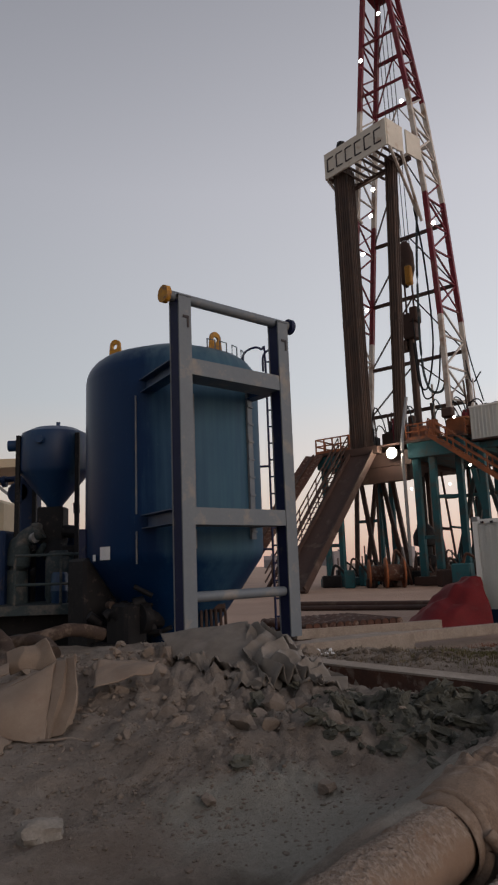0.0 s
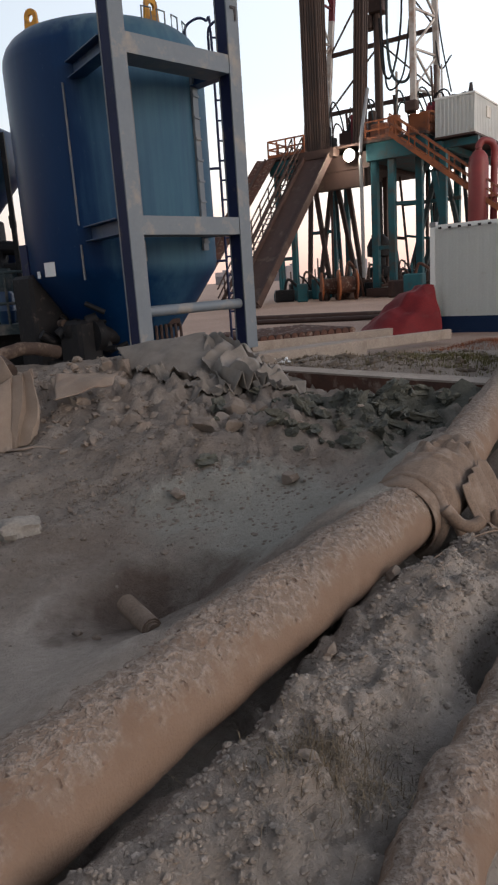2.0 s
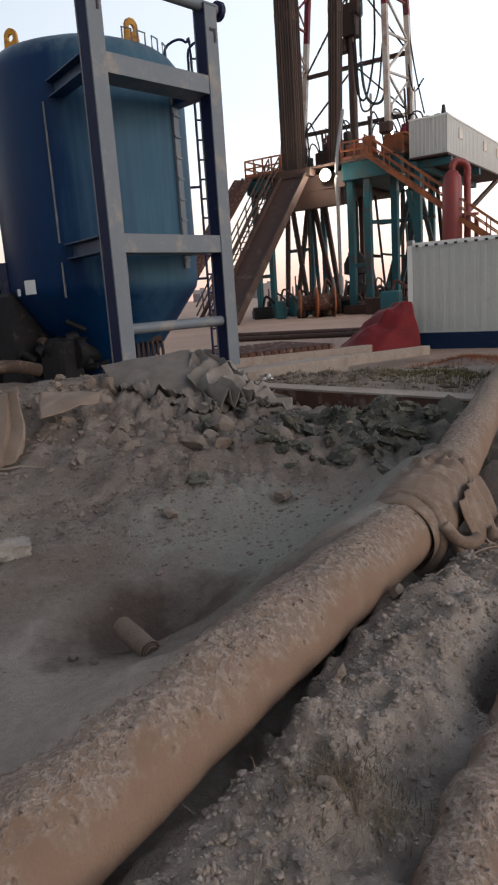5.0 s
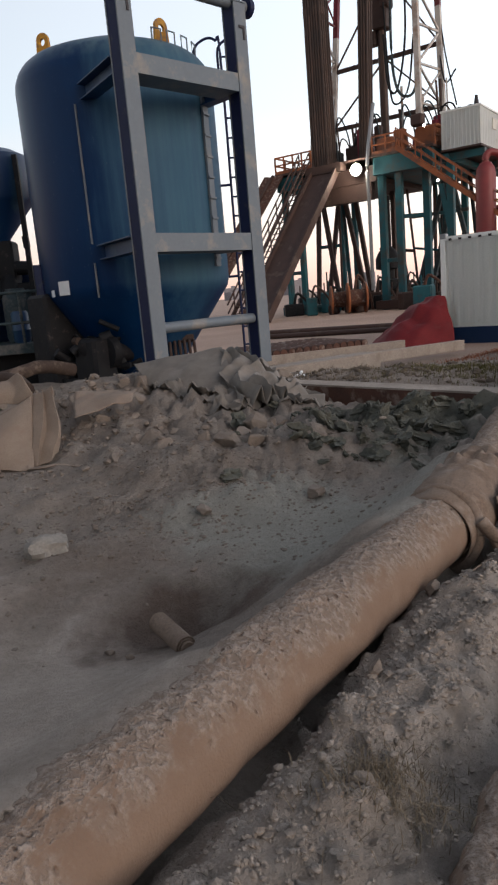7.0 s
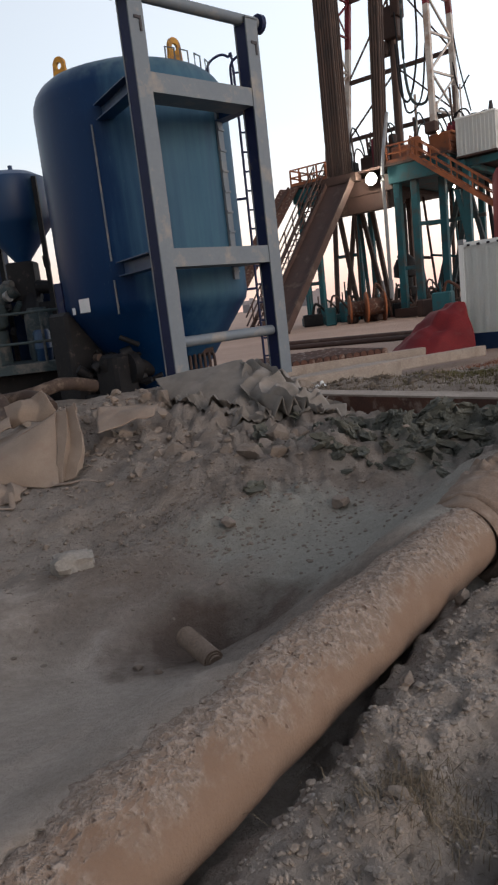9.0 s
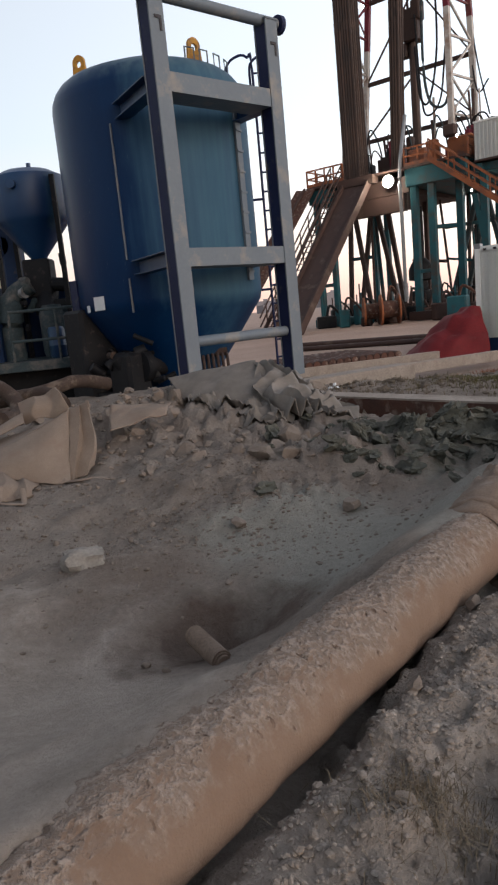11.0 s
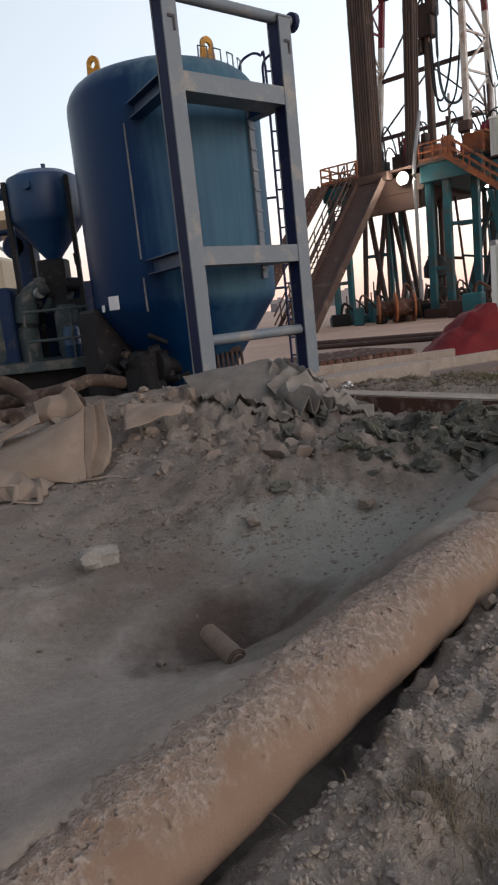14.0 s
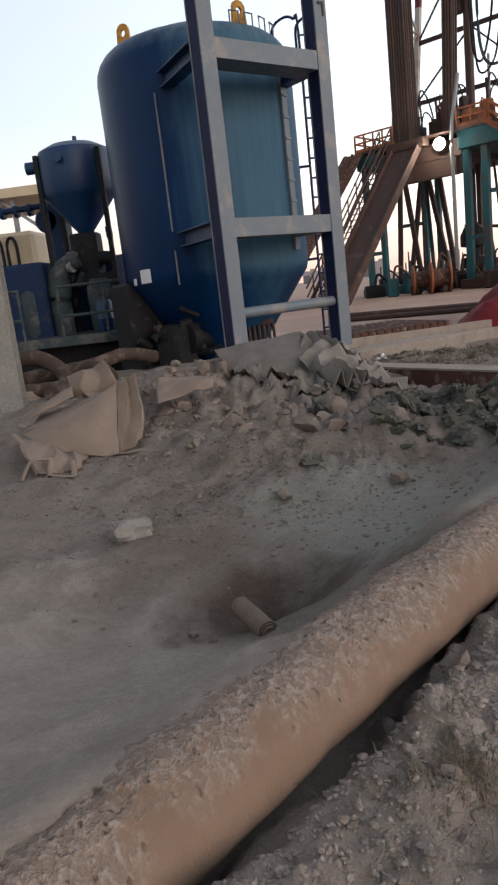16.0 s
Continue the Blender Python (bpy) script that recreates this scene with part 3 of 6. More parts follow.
for sx in (-1, 1):
    x = FX + sx * POST_X
    bm = B()
    box(bm, (x, FY - PD / 2 + 0.011, (POST_TOP + POST_BOT) / 2), (PW, 0.022, POST_TOP - POST_BOT))
    box(bm, (x, FY + PD / 2 - 0.011, (POST_TOP + POST_BOT) / 2), (PW, 0.022, POST_TOP - POST_BOT))
    post = part("front_post", bm, POST, silo)
    for q in (-1, 1):
        bm = B()
        box(bm, (x + q * (PW / 2 - 0.016), FY, (POST_TOP + POST_BOT) / 2 - 0.02), (0.02, PD - 0.046, POST_TOP - POST_BOT - 0.06))
        part("post_side", bm, POST_BLUE, post, "navy blue post side")
    bm = B()
    box(bm, (x, FY, POST_TOP + 0.012), (PW + 0.01, PD + 0.02, 0.02))
    part("post_cap", bm, POST, post)
    bm = B()
    box(bm, (x + 0.01, FY - PD / 2 - 0.007, POST_TOP - 0.30), (0.10, 0.012, 0.035))
    box(bm, (x + 0.045, FY - PD / 2 - 0.007, POST_TOP - 0.385), (0.03, 0.012, 0.135))
    part("shackle_plate", bm, INK, post)
inner = 2 * POST_X - PW - 0.006
for z, hh in ((4.10, 0.23), (2.02, 0.23)):
    bm = B()
    box(bm, (FX, FY - 0.10, z), (inner, 0.02, hh))
    box(bm, (FX, FY + 0.11, z + hh / 2 - 0.01), (inner, 0.40, 0.016))
    box(bm, (FX, FY + 0.11, z - hh / 2 + 0.01), (inner, 0.40, 0.016))
    part("cross_beam", bm, POST, silo)
bm = B()
rod(bm, (FX - POST_X + PW / 2, FY, 0.95), (FX + POST_X - PW / 2, FY, 0.95), 0.07, 14)
part("lower_tube", bm, POST, silo, smooth=True)
bm = B()
rod(bm, (FX - POST_X - 0.26, FY + 0.0, POST_TOP + 0.01), (FX + POST_X + 0.2, FY + 0.0, POST_TOP + 0.01), 0.075, 16)
part("top_tube", bm, POST, silo, smooth=True)
for sx, mt in ((-1, YELLOW), (1, POST_BLUE)):
    bm = B()
    x = FX + sx * (POST_X + 0.22)
    rod(bm, (x, FY, POST_TOP + 0.01), (x + sx * 0.07, FY, POST_TOP + 0.01), 0.125, 20)
    part("end_disc", bm, mt, silo, "round yellow end disc" if sx < 0 else "", smooth=True)
# brackets from the shell to the posts, and thin wear strips down the shell
for sx in (-1, 1):
    x = FX + sx * POST_X
    xe = x + 0.2 if sx < 0 else x
    for z in (4.1, 2.02):
        p, q = Vector((x, FY + PD / 2, z)), Vector((xe, -math.sqrt(R * R - xe * xe) + 0.03, z))
        for zz, ww in ((0.105, 0.24), (-0.08, 0.2)):
            bm = B()
            bar(bm, p + Vector((0, 0, zz)), q + Vector((0, 0, zz)), ww, 0.016)
            part("bracket_plate", bm, BLUE, silo)
        bm = B()
        bar(bm, p + Vector((0, 0, 0.012)), q + Vector((0, 0, 0.012)), 0.018, 0.165)
        part("bracket_web", bm, BLUE, silo)
for a, z0, z1 in ((-106.5, 2.16, 3.98), (-106.5, 1.42, 1.9), (-72, 2.16, 3.98), (-72, 1.62, 1.9)):
    bm = B()
    c = rim(a, R + 0.008, 0)
    bar(bm, c + Vector((0, 0, z0)), c + Vector((0, 0, z1)), 0.02, 0.03, rim(a, 1, 0))
    part("wear_strip", bm, POST, silo, "pale worn steel strip")
# rear legs and base skid
for x, y in ((FX - POST_X, 0.55), (FX + POST_X, 1.3), (0.9, 1.45)):
    bm = B()
    bar(bm, (x, y, 0.12), (x, y, 2.0), 0.22, 0.22, (0, 1, 0))
    part("rear_leg", bm, POST_BLUE, silo)
for sx in (-1, 1):
    bm = B()
    box(bm, (FX + sx * POST_X, -0.55, 0.14), (0.2, 3.0, 0.22))
    part("skid_beam", bm, BLACK, silo)
# added black boxes stand in for the deep shade and clutter under the cone
for c, sz in (((-0.9, 0.55, 0.80), (1.3, 0.6, 1.5)), ((0.5, 0.95, 0.8), (1.3, 0.5, 1.3)), ((-1.15, -0.35, 0.5), (0.4, 0.6, 0.7))):
    bm = B()
    box(bm, c, sz)
    part("base_cabinet", bm, BLACK, silo, "black box standing in for shade and dark clutter under the silo", bevel=0.05)
# lifting eyes
for a, rr in ((194, 0.99), (312, 1.2), (60, 1.2)):
    m = Matrix.Translation(rim(a, rr, 4.97 if a == 194 else 4.82)) @ Euler((0, 0, radians(a - SILO_TURN + 90 + (48 if a < 300 else 0)))).to_matrix().to_4x4()
    bm = B()
    pts = [(-0.13, 0), (-0.11, 0.2)] + [(0.11 * math.cos(radians(t)), 0.22 + 0.11 * math.sin(radians(t))) for t in range(165, -1, -20)] + [(0.11, 0.2), (0.13, 0)]
    hole = [(0.05 * math.cos(radians(t)), 0.2 + 0.05 * math.sin(radians(t))) for t in range(0, 360, 30)]
    for side in (-0.02, 0.02):
        o = [bm.verts.new((p, side, q)) for p, q in pts]
        h = [bm.verts.new((p, side, q)) for p, q in hole]
        e = [bm.edges.new((v[i], v[(i + 1) % len(v)])) for v in (o, h) for i in range(len(v))]
        bmesh.ops.triangle_fill(bm, edges=e, use_beauty=True)
    n_o = len(pts)
    vs = bm.verts[:]
    k = len(pts) + len(hole)
    for i in range(n_o):
        bm.faces.new((vs[i], vs[(i + 1) % n_o], vs[k + (i + 1) % n_o], vs[k + i]))
    for i in range(len(hole)):
        j = (i + 1) % len(hole)
        bm.faces.new((vs[n_o + i], vs[n_o + j], vs[k + n_o + j], vs[k + n_o + i]))
    bmesh.ops.recalc_face_normals(bm, faces=bm.faces[:])
    part("lifting_eye", bm, YELLOW, silo, "yellow lifting eye", at=m)
# top rail hoops
for a in (-55, -44, -31, -17):
    c = rim(a, 1.30, 4.78)
    t = (rim(a + 90, 1, 0)) * 0.075
    bm = B()
    sweep(bm, [c - t, c - t + Vector((0, 0, 0.19)), c + t + Vector((0, 0, 0.19)), c + t], 0.013, 6)
    part("rail_hoop", bm, POST, silo)
# ladder beside the shell
lp = rim(-3.5, 1.645, 0)
ld = rim(8, 1, 0)
for s in (0, 0.36):
    bm = B()
    p = lp + ld * s
    inw = -rim(-3.5, 1, 0)
    sweep(bm, smooth_path([p + Vector((0, 0, 0.3)), p + Vector((0, 0, 2.5)), p + Vector((0, 0, 4.9)), p + Vector((0, 0, 5.08)) + inw * 0.06,
                           p + Vector((0, 0, 5.12)) + inw * 0.2, p + Vector((0, 0, 5.0)) + inw * 0.38, p + Vector((0, 0, 4.7)) + inw * 0.40], 5), 0.02, 8)
    part("ladder_rail", bm, POST_BLUE, silo, smooth=True)
for k in range(16):
    bm = B()
    z = 0.5 + 0.29 * k
    rod(bm, lp + Vector((0, 0, z)), lp + ld * 0.36 + Vector((0, 0, z)), 0.015, 6)
    part("rung", bm, POST_BLUE, silo)
for z in (1.6, 3.0, 4.5):
    bm = B()
    rod(bm, rim(-3.5, R - 0.02, z), lp + Vector((0, 0, z)), 0.02, 6)
    part("stand_off", bm, POST_BLUE, silo)
# pale level strip with clips on the shell
for a0, mt, w, z0, z1 in ((-29, STEEL, 0.15, 1.75, 4.3),):
    bm = B()
    for dr in (0.0,):
        c, t = rim(a0, R + 0.02, 0), rim(a0 + 90, 1, 0)
        bar(bm, c + Vector((0, 0, z0)), c + Vector((0, 0, z1)), w, 0.035, rim(a0, 1, 0))
    part("level_strip", bm, POST, silo, "pale dusty strip")
    for k in range(9):
        bm = B()
        z = z0 + 0.12 + 0.29 * k
        bar(bm, rim(a0, R + 0.045, z) - t * 0.085, rim(a0, R + 0.045, z) + t * 0.085, 0.02, 0.03)
        part("strip_clip", bm, POST, silo)
# paper signs
for a, z, w, h in ((-130, 1.60, 0.24, 0.2), (-141.5, 1.54, 0.1, 0.1)):
    bm = B()
    vs = []
    for k in range(5):
        aa = a + math.degrees((k / 4 - 0.5) * w / R)
        vs.append([bm.verts.new(rim(aa, R + 0.006, z + q * h)) for q in (-0.5, 0.5)])
    for v0, v1 in zip(vs, vs[1:]):
        bm.faces.new((v0[0], v1[0], v1[1], v0[1]))
    part("paper_sign", bm, STICKER, silo, "small white paper notice")
# discharge valve, clutter and manifold under the cone
bm = B()
v1, v2, v3 = rim(-112, 1.1, 0.62), rim(-100, 0.5, 0.55), rim(-114, 1.25, 0.62)
rod(bm, v1, v2, 0.14, 14)
rod(bm, v3, v1, 0.26, 18)
rod(bm, rim(-126, 1.3, 0.78), rim(-118, 1.2, 0.5), 0.17, 12)
part("discharge_valve", bm, BLACK, silo, smooth=True)
rv = random.Random(4)
for k in range(38):
    bm = B()
    p = rim(rv.uniform(-165, -100), rv.uniform(0.9, 1.4), rv.uniform(0.35, 0.95))
    rod(bm, p, p + Vector((rv.uniform(-0.25, 0.25), rv.uniform(-0.2, 0.2), rv.uniform(-0.15, 0.15))), rv.uniform(0.03, 0.09), 10)
    part("valve_fitting", bm, rv.choice((BLACK, BLACK, BLACK, BLACK, HOSE)), silo, smooth=True)
for k in range(7):
    bm = B()
    c = rim(-50, 0.95, 0) + rim(8, 1, 0) * 0.075 * (k - 3)
    o = rim(-85, 1, 0)
    sweep(bm, smooth_path([c - o * 0.2 + Vector((0, 0, 0.66)), c + Vector((0, 0, 0.66)), c + o * 0.12 + Vector((0, 0, 0.5)), c + o * 0.1 + Vector((0, 0, 0.25)), c - o * 0.1 + Vector((0, 0, 0.13))], 4), 0.024, 7)
    part("air_hose", bm, BROWN, silo, smooth=True)
bm = B()
c = rim(-50, 0.75, 0.70)
bar(bm, c - rim(8, 1, 0) * 0.3, c + rim(8, 1, 0) * 0.35, 0.12, 0.12)
part("hose_header", bm, BROWN, silo)

# lone post beside the bags
lone = thing("frame_post", pose(-2.80, 6.62, 0.28, 0, 0, 12), "grey painted steel post standing in the earth", "post")
bm = B()
box(bm, (0, -0.12, 2.4), (0.22, 0.02, 4.8))
box(bm, (0, 0.12, 2.4), (0.22, 0.02, 4.8))
part("flange", bm, LONE, lone)
bm = B()
box(bm, (-0.08, 0, 2.4), (0.02, 0.22, 4.8))
part("web", bm, POST_BLUE, lone)
bm = B()
box(bm, (0, 0, 0.01), (0.34, 0.36, 0.03))
part("base_plate", bm, RUSTY, lone)

# ---- pipes in the foreground ----
def centre_line(line, z):
    return smooth_path([(x, y, z(x, y) if callable(z) else z) for x, y in line], 14)


def mud_pipe(name, line, z, r, label, crust_h=0.0055, upto=3.6, lumps=0.010):
    """A pipe swept along its line; its upper side carries a crust of flaking mud."""
    bm = B()
    pts = centre_line(line, z)
    fine = []
    for a, b in zip(pts, pts[1:]):
        k = max(1, int((b - a).length / (0.010 if a.y < 2.4 else 0.014 if a.y < upto else 0.08)))
        fine += [a.lerp(b, i / k) for i in range(k)]
    fine.append(pts[-1])
    seg = 96
    rings, crusty = [], []
    for i, p in enumerate(fine):
        d = (fine[min(i + 1, len(fine) - 1)] - fine[max(i - 1, 0)]).normalized()
        side = d.cross(Vector((0, 0, 1))).normalized()
        up = side.cross(d)
        ring, cr = [], []
        for k in range(seg):
            a = 2 * math.pi * k / seg
            out = side * math.cos(a) + up * math.sin(a)
            q = p + out * r
            edge = noise.noise(Vector((q.x * 6, q.y * 6, q.z * 6))) + 0.7 * noise.noise(Vector((q.x * 28, q.y * 28, q.z * 14)))
            c = min(1.0, max(0.0, (math.sin(a) - 0.75 * math.cos(a) - 0.25 + 0.5 * edge) * 1.4))
            n1 = noise.fractal(q * 8, 1.0, 2.0, 3)
            n2 = noise.noise(Vector((q.x * 46, q.y * 46, q.z * 26)))
            n3 = noise.noise(Vector((q.x * 105, q.y * 105, q.z * 60)))
            plate = min(1.0, max(0.0, (n2 + 0.45 * n3 + 0.12) * 4))
            h = lumps * n1 * (0.4 + 0.6 * c) + c * crust_h * (0.25 + 0.75 * plate + 0.25 * n3)
            ring.append(bm.verts.new(q + out * h))
            cr.append(c)
        rings.append(ring)
        crusty.append(cr)
    for i in range(len(rings) - 1):
        for k in range(seg):
            j = (k + 1) % seg
            f = bm.faces.new((rings[i][k], rings[i][j], rings[i + 1][j], rings[i + 1][k]))
            f.material_index = 0
    bm.faces.new(rings[0][::-1])
    bm.faces.new(rings[-1])
    bmesh.ops.recalc_face_normals(bm, faces=bm.faces[:])
    return tagged(part(name, bm, CRUST, smooth=True), label, "pipe")


mud_pipe("main_pipe", PIPE, 0.441, 0.11, "thick pipe crusted with pale mud, lying across the earth")
mud_pipe("side_pipe", PIPE2, lambda x, y: 0.33 - 0.02 * (y - 0.9), 0.075, "thinner mud-covered pipe half buried in earth", 0.003, 3.6, 0.016)


def ico(bm, m, sub=1):
    return bmesh.ops.create_icosphere(bm, subdivisions=sub, radius=1, matrix=m)["verts"]


def rock_mesh(name, mat, seed, sub=2, rough=0.35, cuts=11, pitted=0.05):
    bm = B()
    o = Vector((seed * 3.1, seed * 1.7, seed * 0.9))
    for v in ico(bm, Matrix(), sub):
        p = v.co.copy()
        k = 1 + rough * noise.fractal(p * 1.1 + o, 1.0, 2.0, 2) - 0.25 * max(0, noise.cell(p * 1.3 + o) - 0.2)
        v.co = p * k
    # broken faces
    rnd = random.Random(seed)
    for _ in range(cuts):
        n = Vector((rnd.uniform(-1, 1), rnd.uniform(-1, 1), rnd.uniform(-0.8, 1))).normalized()
        d = rnd.uniform(0.42, 0.7)
        for v in bm.verts:
            h = v.co.dot(n) - d
            if h > 0:
                v.co -= n * h * 0.97
    for v in bm.verts:
        v.co *= 1 + pitted * noise.fractal(v.co * 5 + o, 0.9, 2.0, 3)
    me = bpy.data.meshes.new(name)
    bm.to_mesh(me)
    bm.free()
    me.materials.append(mat)
    return me


rnd = random.Random(7)
rocks = [rock_mesh("rock", RUBBLE, k, 3) for k in range(9)]
clods = [rock_mesh("mud_clod", MUD_DARK, 20 + k, 3, 0.95, 3, 0.45) for k in range(6)]


def lay_rock(me, x, y, s, label, category, group, sink=0.95, flat=0.75):
    ob = new(me.name.split(".")[0], me)
    ob.matrix_basis = Matrix.LocRotScale((x, y, gz(x, y) + s * flat * (1 - sink) * 0.7), Euler((rnd.uniform(-0.5, 0.5), rnd.uniform(-0.5, 0.5), rnd.uniform(0, 6.3))),
                                         (s * rnd.uniform(0.8, 1.4), s * rnd.uniform(0.7, 1.1), s * flat * rnd.uniform(0.7, 1.2)))
    tagged(ob, label, category, group)


for k in range(230):
    x, y = rnd.gauss(-0.65, 0.75), rnd.gauss(5.6, 0.95)
    if y < 3.6 or y > 8.4 or x < -2.4 or x > 0.8 or (-0.6 < x and 4.85 < y < 6.7):
        continue
    lay_rock(rnd.choice(rocks), x, y, rnd.choice((0.03, 0.04, 0.04, 0.05, 0.06, 0.08, 0.13)) * (0.6 + 0.08 * y), "dusty grey-brown broken lump in the rubble heap", "rock", "rubble heap")
for k in range(240):
    x, y = rnd.gauss(1.25, 0.45), rnd.gauss(4.1, 0.45)
    if along(np.array(x), np.array(y), PIPE)[0] < 0.2:
        continue
    lay_rock(rnd.choice(clods), x, y, rnd.uniform(0.02, 0.075), "dark wet clod of churned mud", "mud clod", "churned mud")
for k in range(40):
    x, y = rnd.gauss(2.35, 0.35), rnd.gauss(3.3, 0.6)
    if along(np.array(x), np.array(y), PIPE)[0] < 0.3:
        continue
    lay_rock(rnd.choice(clods), x, y, rnd.uniform(0.02, 0.08), "dark wet clod of churned mud", "mud clod", "churned mud")
bm = B()
bmesh.ops.create_cube(bm, size=1)
bmesh.ops.subdivide_edges(bm, edges=bm.edges[:], cuts=5, use_grid_fill=True)
for v in bm.verts:
    p = v.co.copy()
    v.co = p.lerp(p.normalized() * 0.62, 0.75) * (1 + 0.3 * noise.fractal(p * 2.2, 1.0, 2.0, 3))
    v.co = Vector((v.co.x * 0.155, v.co.y * 0.12, v.co.z * 0.105))
tagged(part("stone", bm, PALE_STONE, smooth=True, at=pose(-0.735, 2.70, gz(-0.735, 2.70) + 0.015, 6, 4, 25)), "pale dusty stone lying on the silt", "stone", "loose stones")
for x, y, s in ((-0.40, 2.0, 0.025), (0.33, 1.64, 0.05), (-0.33, 1.92, 0.018), (-0.10, 2.95, 0.05), (-0.95, 3.05, 0.03), (-0.52, 3.2, 0.03),
                (0.42, 3.05, 0.055), (0.05, 3.9, 0.09), (0.2, 3.75, 0.06), (0.55, 1.75, 0.035), (0.30, 1.36, 0.03), (0.2, 1.02, 0.03)):
    lay_rock(rnd.choice(rocks), x, y, s, "loose dusty stone lying on the silt", "stone", "loose stones", 0.25, 0.8)


def scatter(name, count, place_one, mat, label, lo, hi, seed, power=3):
    """Many small broken stones in one mesh."""
    r = np.random.RandomState(seed)
    t = B()
    ico(t, Matrix(), 1)
    base = np.array([v.co for v in t.verts])
    t.verts.index_update()
    tri = np.array([[v.index for v in f.verts] for f in t.faces])
    t.free()
    xy = place_one(r, count)
    z = ground_height(xy[:, 0], xy[:, 1])
    s = lo + (hi - lo) * r.rand(count) ** power
    sc = s[:, None, None] * (0.6 + 0.7 * r.rand(count, 1, 3))
    jit = 1 + 0.45 * (r.rand(count, len(base), 1) - 0.5)
    a = r.rand(count) * 6.28
    v = base[None] * jit * sc
    c, sn = np.cos(a)[:, None], np.sin(a)[:, None]
    v = np.stack([v[..., 0] * c - v[..., 1] * sn, v[..., 0] * sn + v[..., 1] * c, v[..., 2] * 0.6], -1)
    v += np.stack([xy[:, 0], xy[:, 1], z - s * 0.12], -1)[:, None]
    me = bpy.data.meshes.new(name)
    me.from_pydata(v.reshape(-1, 3), [], (tri[None] + (np.arange(count) * len(base))[:, None, None]).reshape(-1, 3))
    me.materials.append(mat)
    return tagged(new(name, me), label, "gravel", kind="stuff")


def off_pipe(xy, dist=0.12):
    return xy[along(xy[:, 0], xy[:, 1], PIPE)[0] > dist]


def place_right(r, n):
    xy = np.stack([r.uniform(-0.1, 2.2, n * 4), r.uniform(0.5, 4.0, n * 4)], -1)
    d, s = along(xy[:, 0], xy[:, 1], PIPE)
    xy = xy[(s > 0) & (d > 0.1) & (along(xy[:, 0], xy[:, 1], PIPE2)[0] > 0.07)]
    w = np.exp(-((xy[:, 1] - 1.2) / 1.2) ** 2) + 0.15
    return xy[r.rand(len(xy)) < w][:n] if (r.rand(len(xy)) < w).sum() >= n else np.resize(xy, (n, 2))


def place_lip(r, n):
    xy = np.stack([r.uniform(-0.2, 1.0, n * 8), r.uniform(0.5, 2.3, n * 8)], -1)
    d, s = along(xy[:, 0], xy[:, 1], PIPE)
    w = np.exp(-((d - 0.26) / 0.13) ** 2)
    return np.resize(xy[(s > 0) & (d > 0.15) & (r.rand(len(xy)) < w)], (n, 2))


def place_mid(r, n):
    xy = np.stack([r.normal(-0.25, 0.6, n * 3), r.normal(3.2, 0.42, n * 3)], -1)
    d, s = along(xy[:, 0], xy[:, 1], PIPE)
    return np.resize(xy[(s < 0) & (d > 0.25)], (n, 2))


def place_bank(r, n):
    xy = np.stack([r.normal(-0.6, 0.9, n * 2), r.normal(5.4, 1.0, n * 2)], -1)
    return np.resize(xy[~((xy[:, 0] > -0.6) & (xy[:, 1] > 4.85) & (xy[:, 1] < 6.7))], (n, 2))


def place_debris(r, n):
    return np.stack([r.normal(2.0, 0.9, n), r.normal(7.6, 0.7, n)], -1)


scatter("gravel", 16000, place_right, GRAVEL, "loose pale gravel beside the pipe", 0.001, 0.0065, 1)
scatter("gravel", 5200, place_lip, GRAVEL, "crumbling pale lumps along the pipe's open side", 0.0018, 0.0105, 11, 2.2)
scatter("gravel", 5000, place_mid, RUBBLE, "fine grey gravel on the earth", 0.002, 0.014, 2)
scatter("rubble_chips", 2600, place_bank, RUBBLE, "small broken chips over the rubble bank", 0.004, 0.03, 3)
scatter("debris", 900, place_debris, SCRAP, "dark scraps and clods on rough ground", 0.01, 0.07, 4)


def blades(name, mat, label, roots, length, seed, width=0.004, lean=0.8):
    r = random.Random(seed)
    bm = B()
    for x, y in roots:
        z = gz(x, y) - 0.005
        a, ln = r.uniform(0, 6.28), length * r.uniform(0.4, 1.2)
        d = Vector((math.cos(a), math.sin(a), 0))
        s = Vector((-d.y, d.x, 0)) * width
        p = Vector((x, y, z))
        k = r.uniform(0.2, lean)
        q = p + Vector((0, 0, ln * 0.6)) + d * ln * 0.35 * k
        t = p + Vector((0, 0, ln * (0.85 - 0.4 * k))) + d * ln * k
        v = [bm.verts.new(c) for c in (p - s, p + s, q + s * 0.7, q - s * 0.7, t)]
        bm.faces.new(v[:4])
        bm.faces.new((v[3], v[2], v[4]))
    ob = part(name, bm, mat)
    return tagged(ob, label, "grass", kind="stuff")


rg = random.Random(3)
blades("dry_grass", STRAW, "matted dry straw-coloured grass on gravel", [(rg.gauss(0.25, 0.075), rg.gauss(1.04, 0.06)) for _ in range(800)], 0.042, 5, 0.001, 2.4)
blades("dry_grass", STRAW, "withered grass and scraps on rough ground", [(rg.gauss(1.9, 0.8), rg.gauss(7.5, 0.6)) for _ in range(2600)], 0.06, 6, 0.004, 1.3)
blades("green_grass", GREENGRASS, "dull green grass tuft behind the kerb", [(rg.gauss(2.75, 0.4), rg.gauss(7.2, 0.4)) for _ in range(1900)], 0.07, 8, 0.004, 1.3)
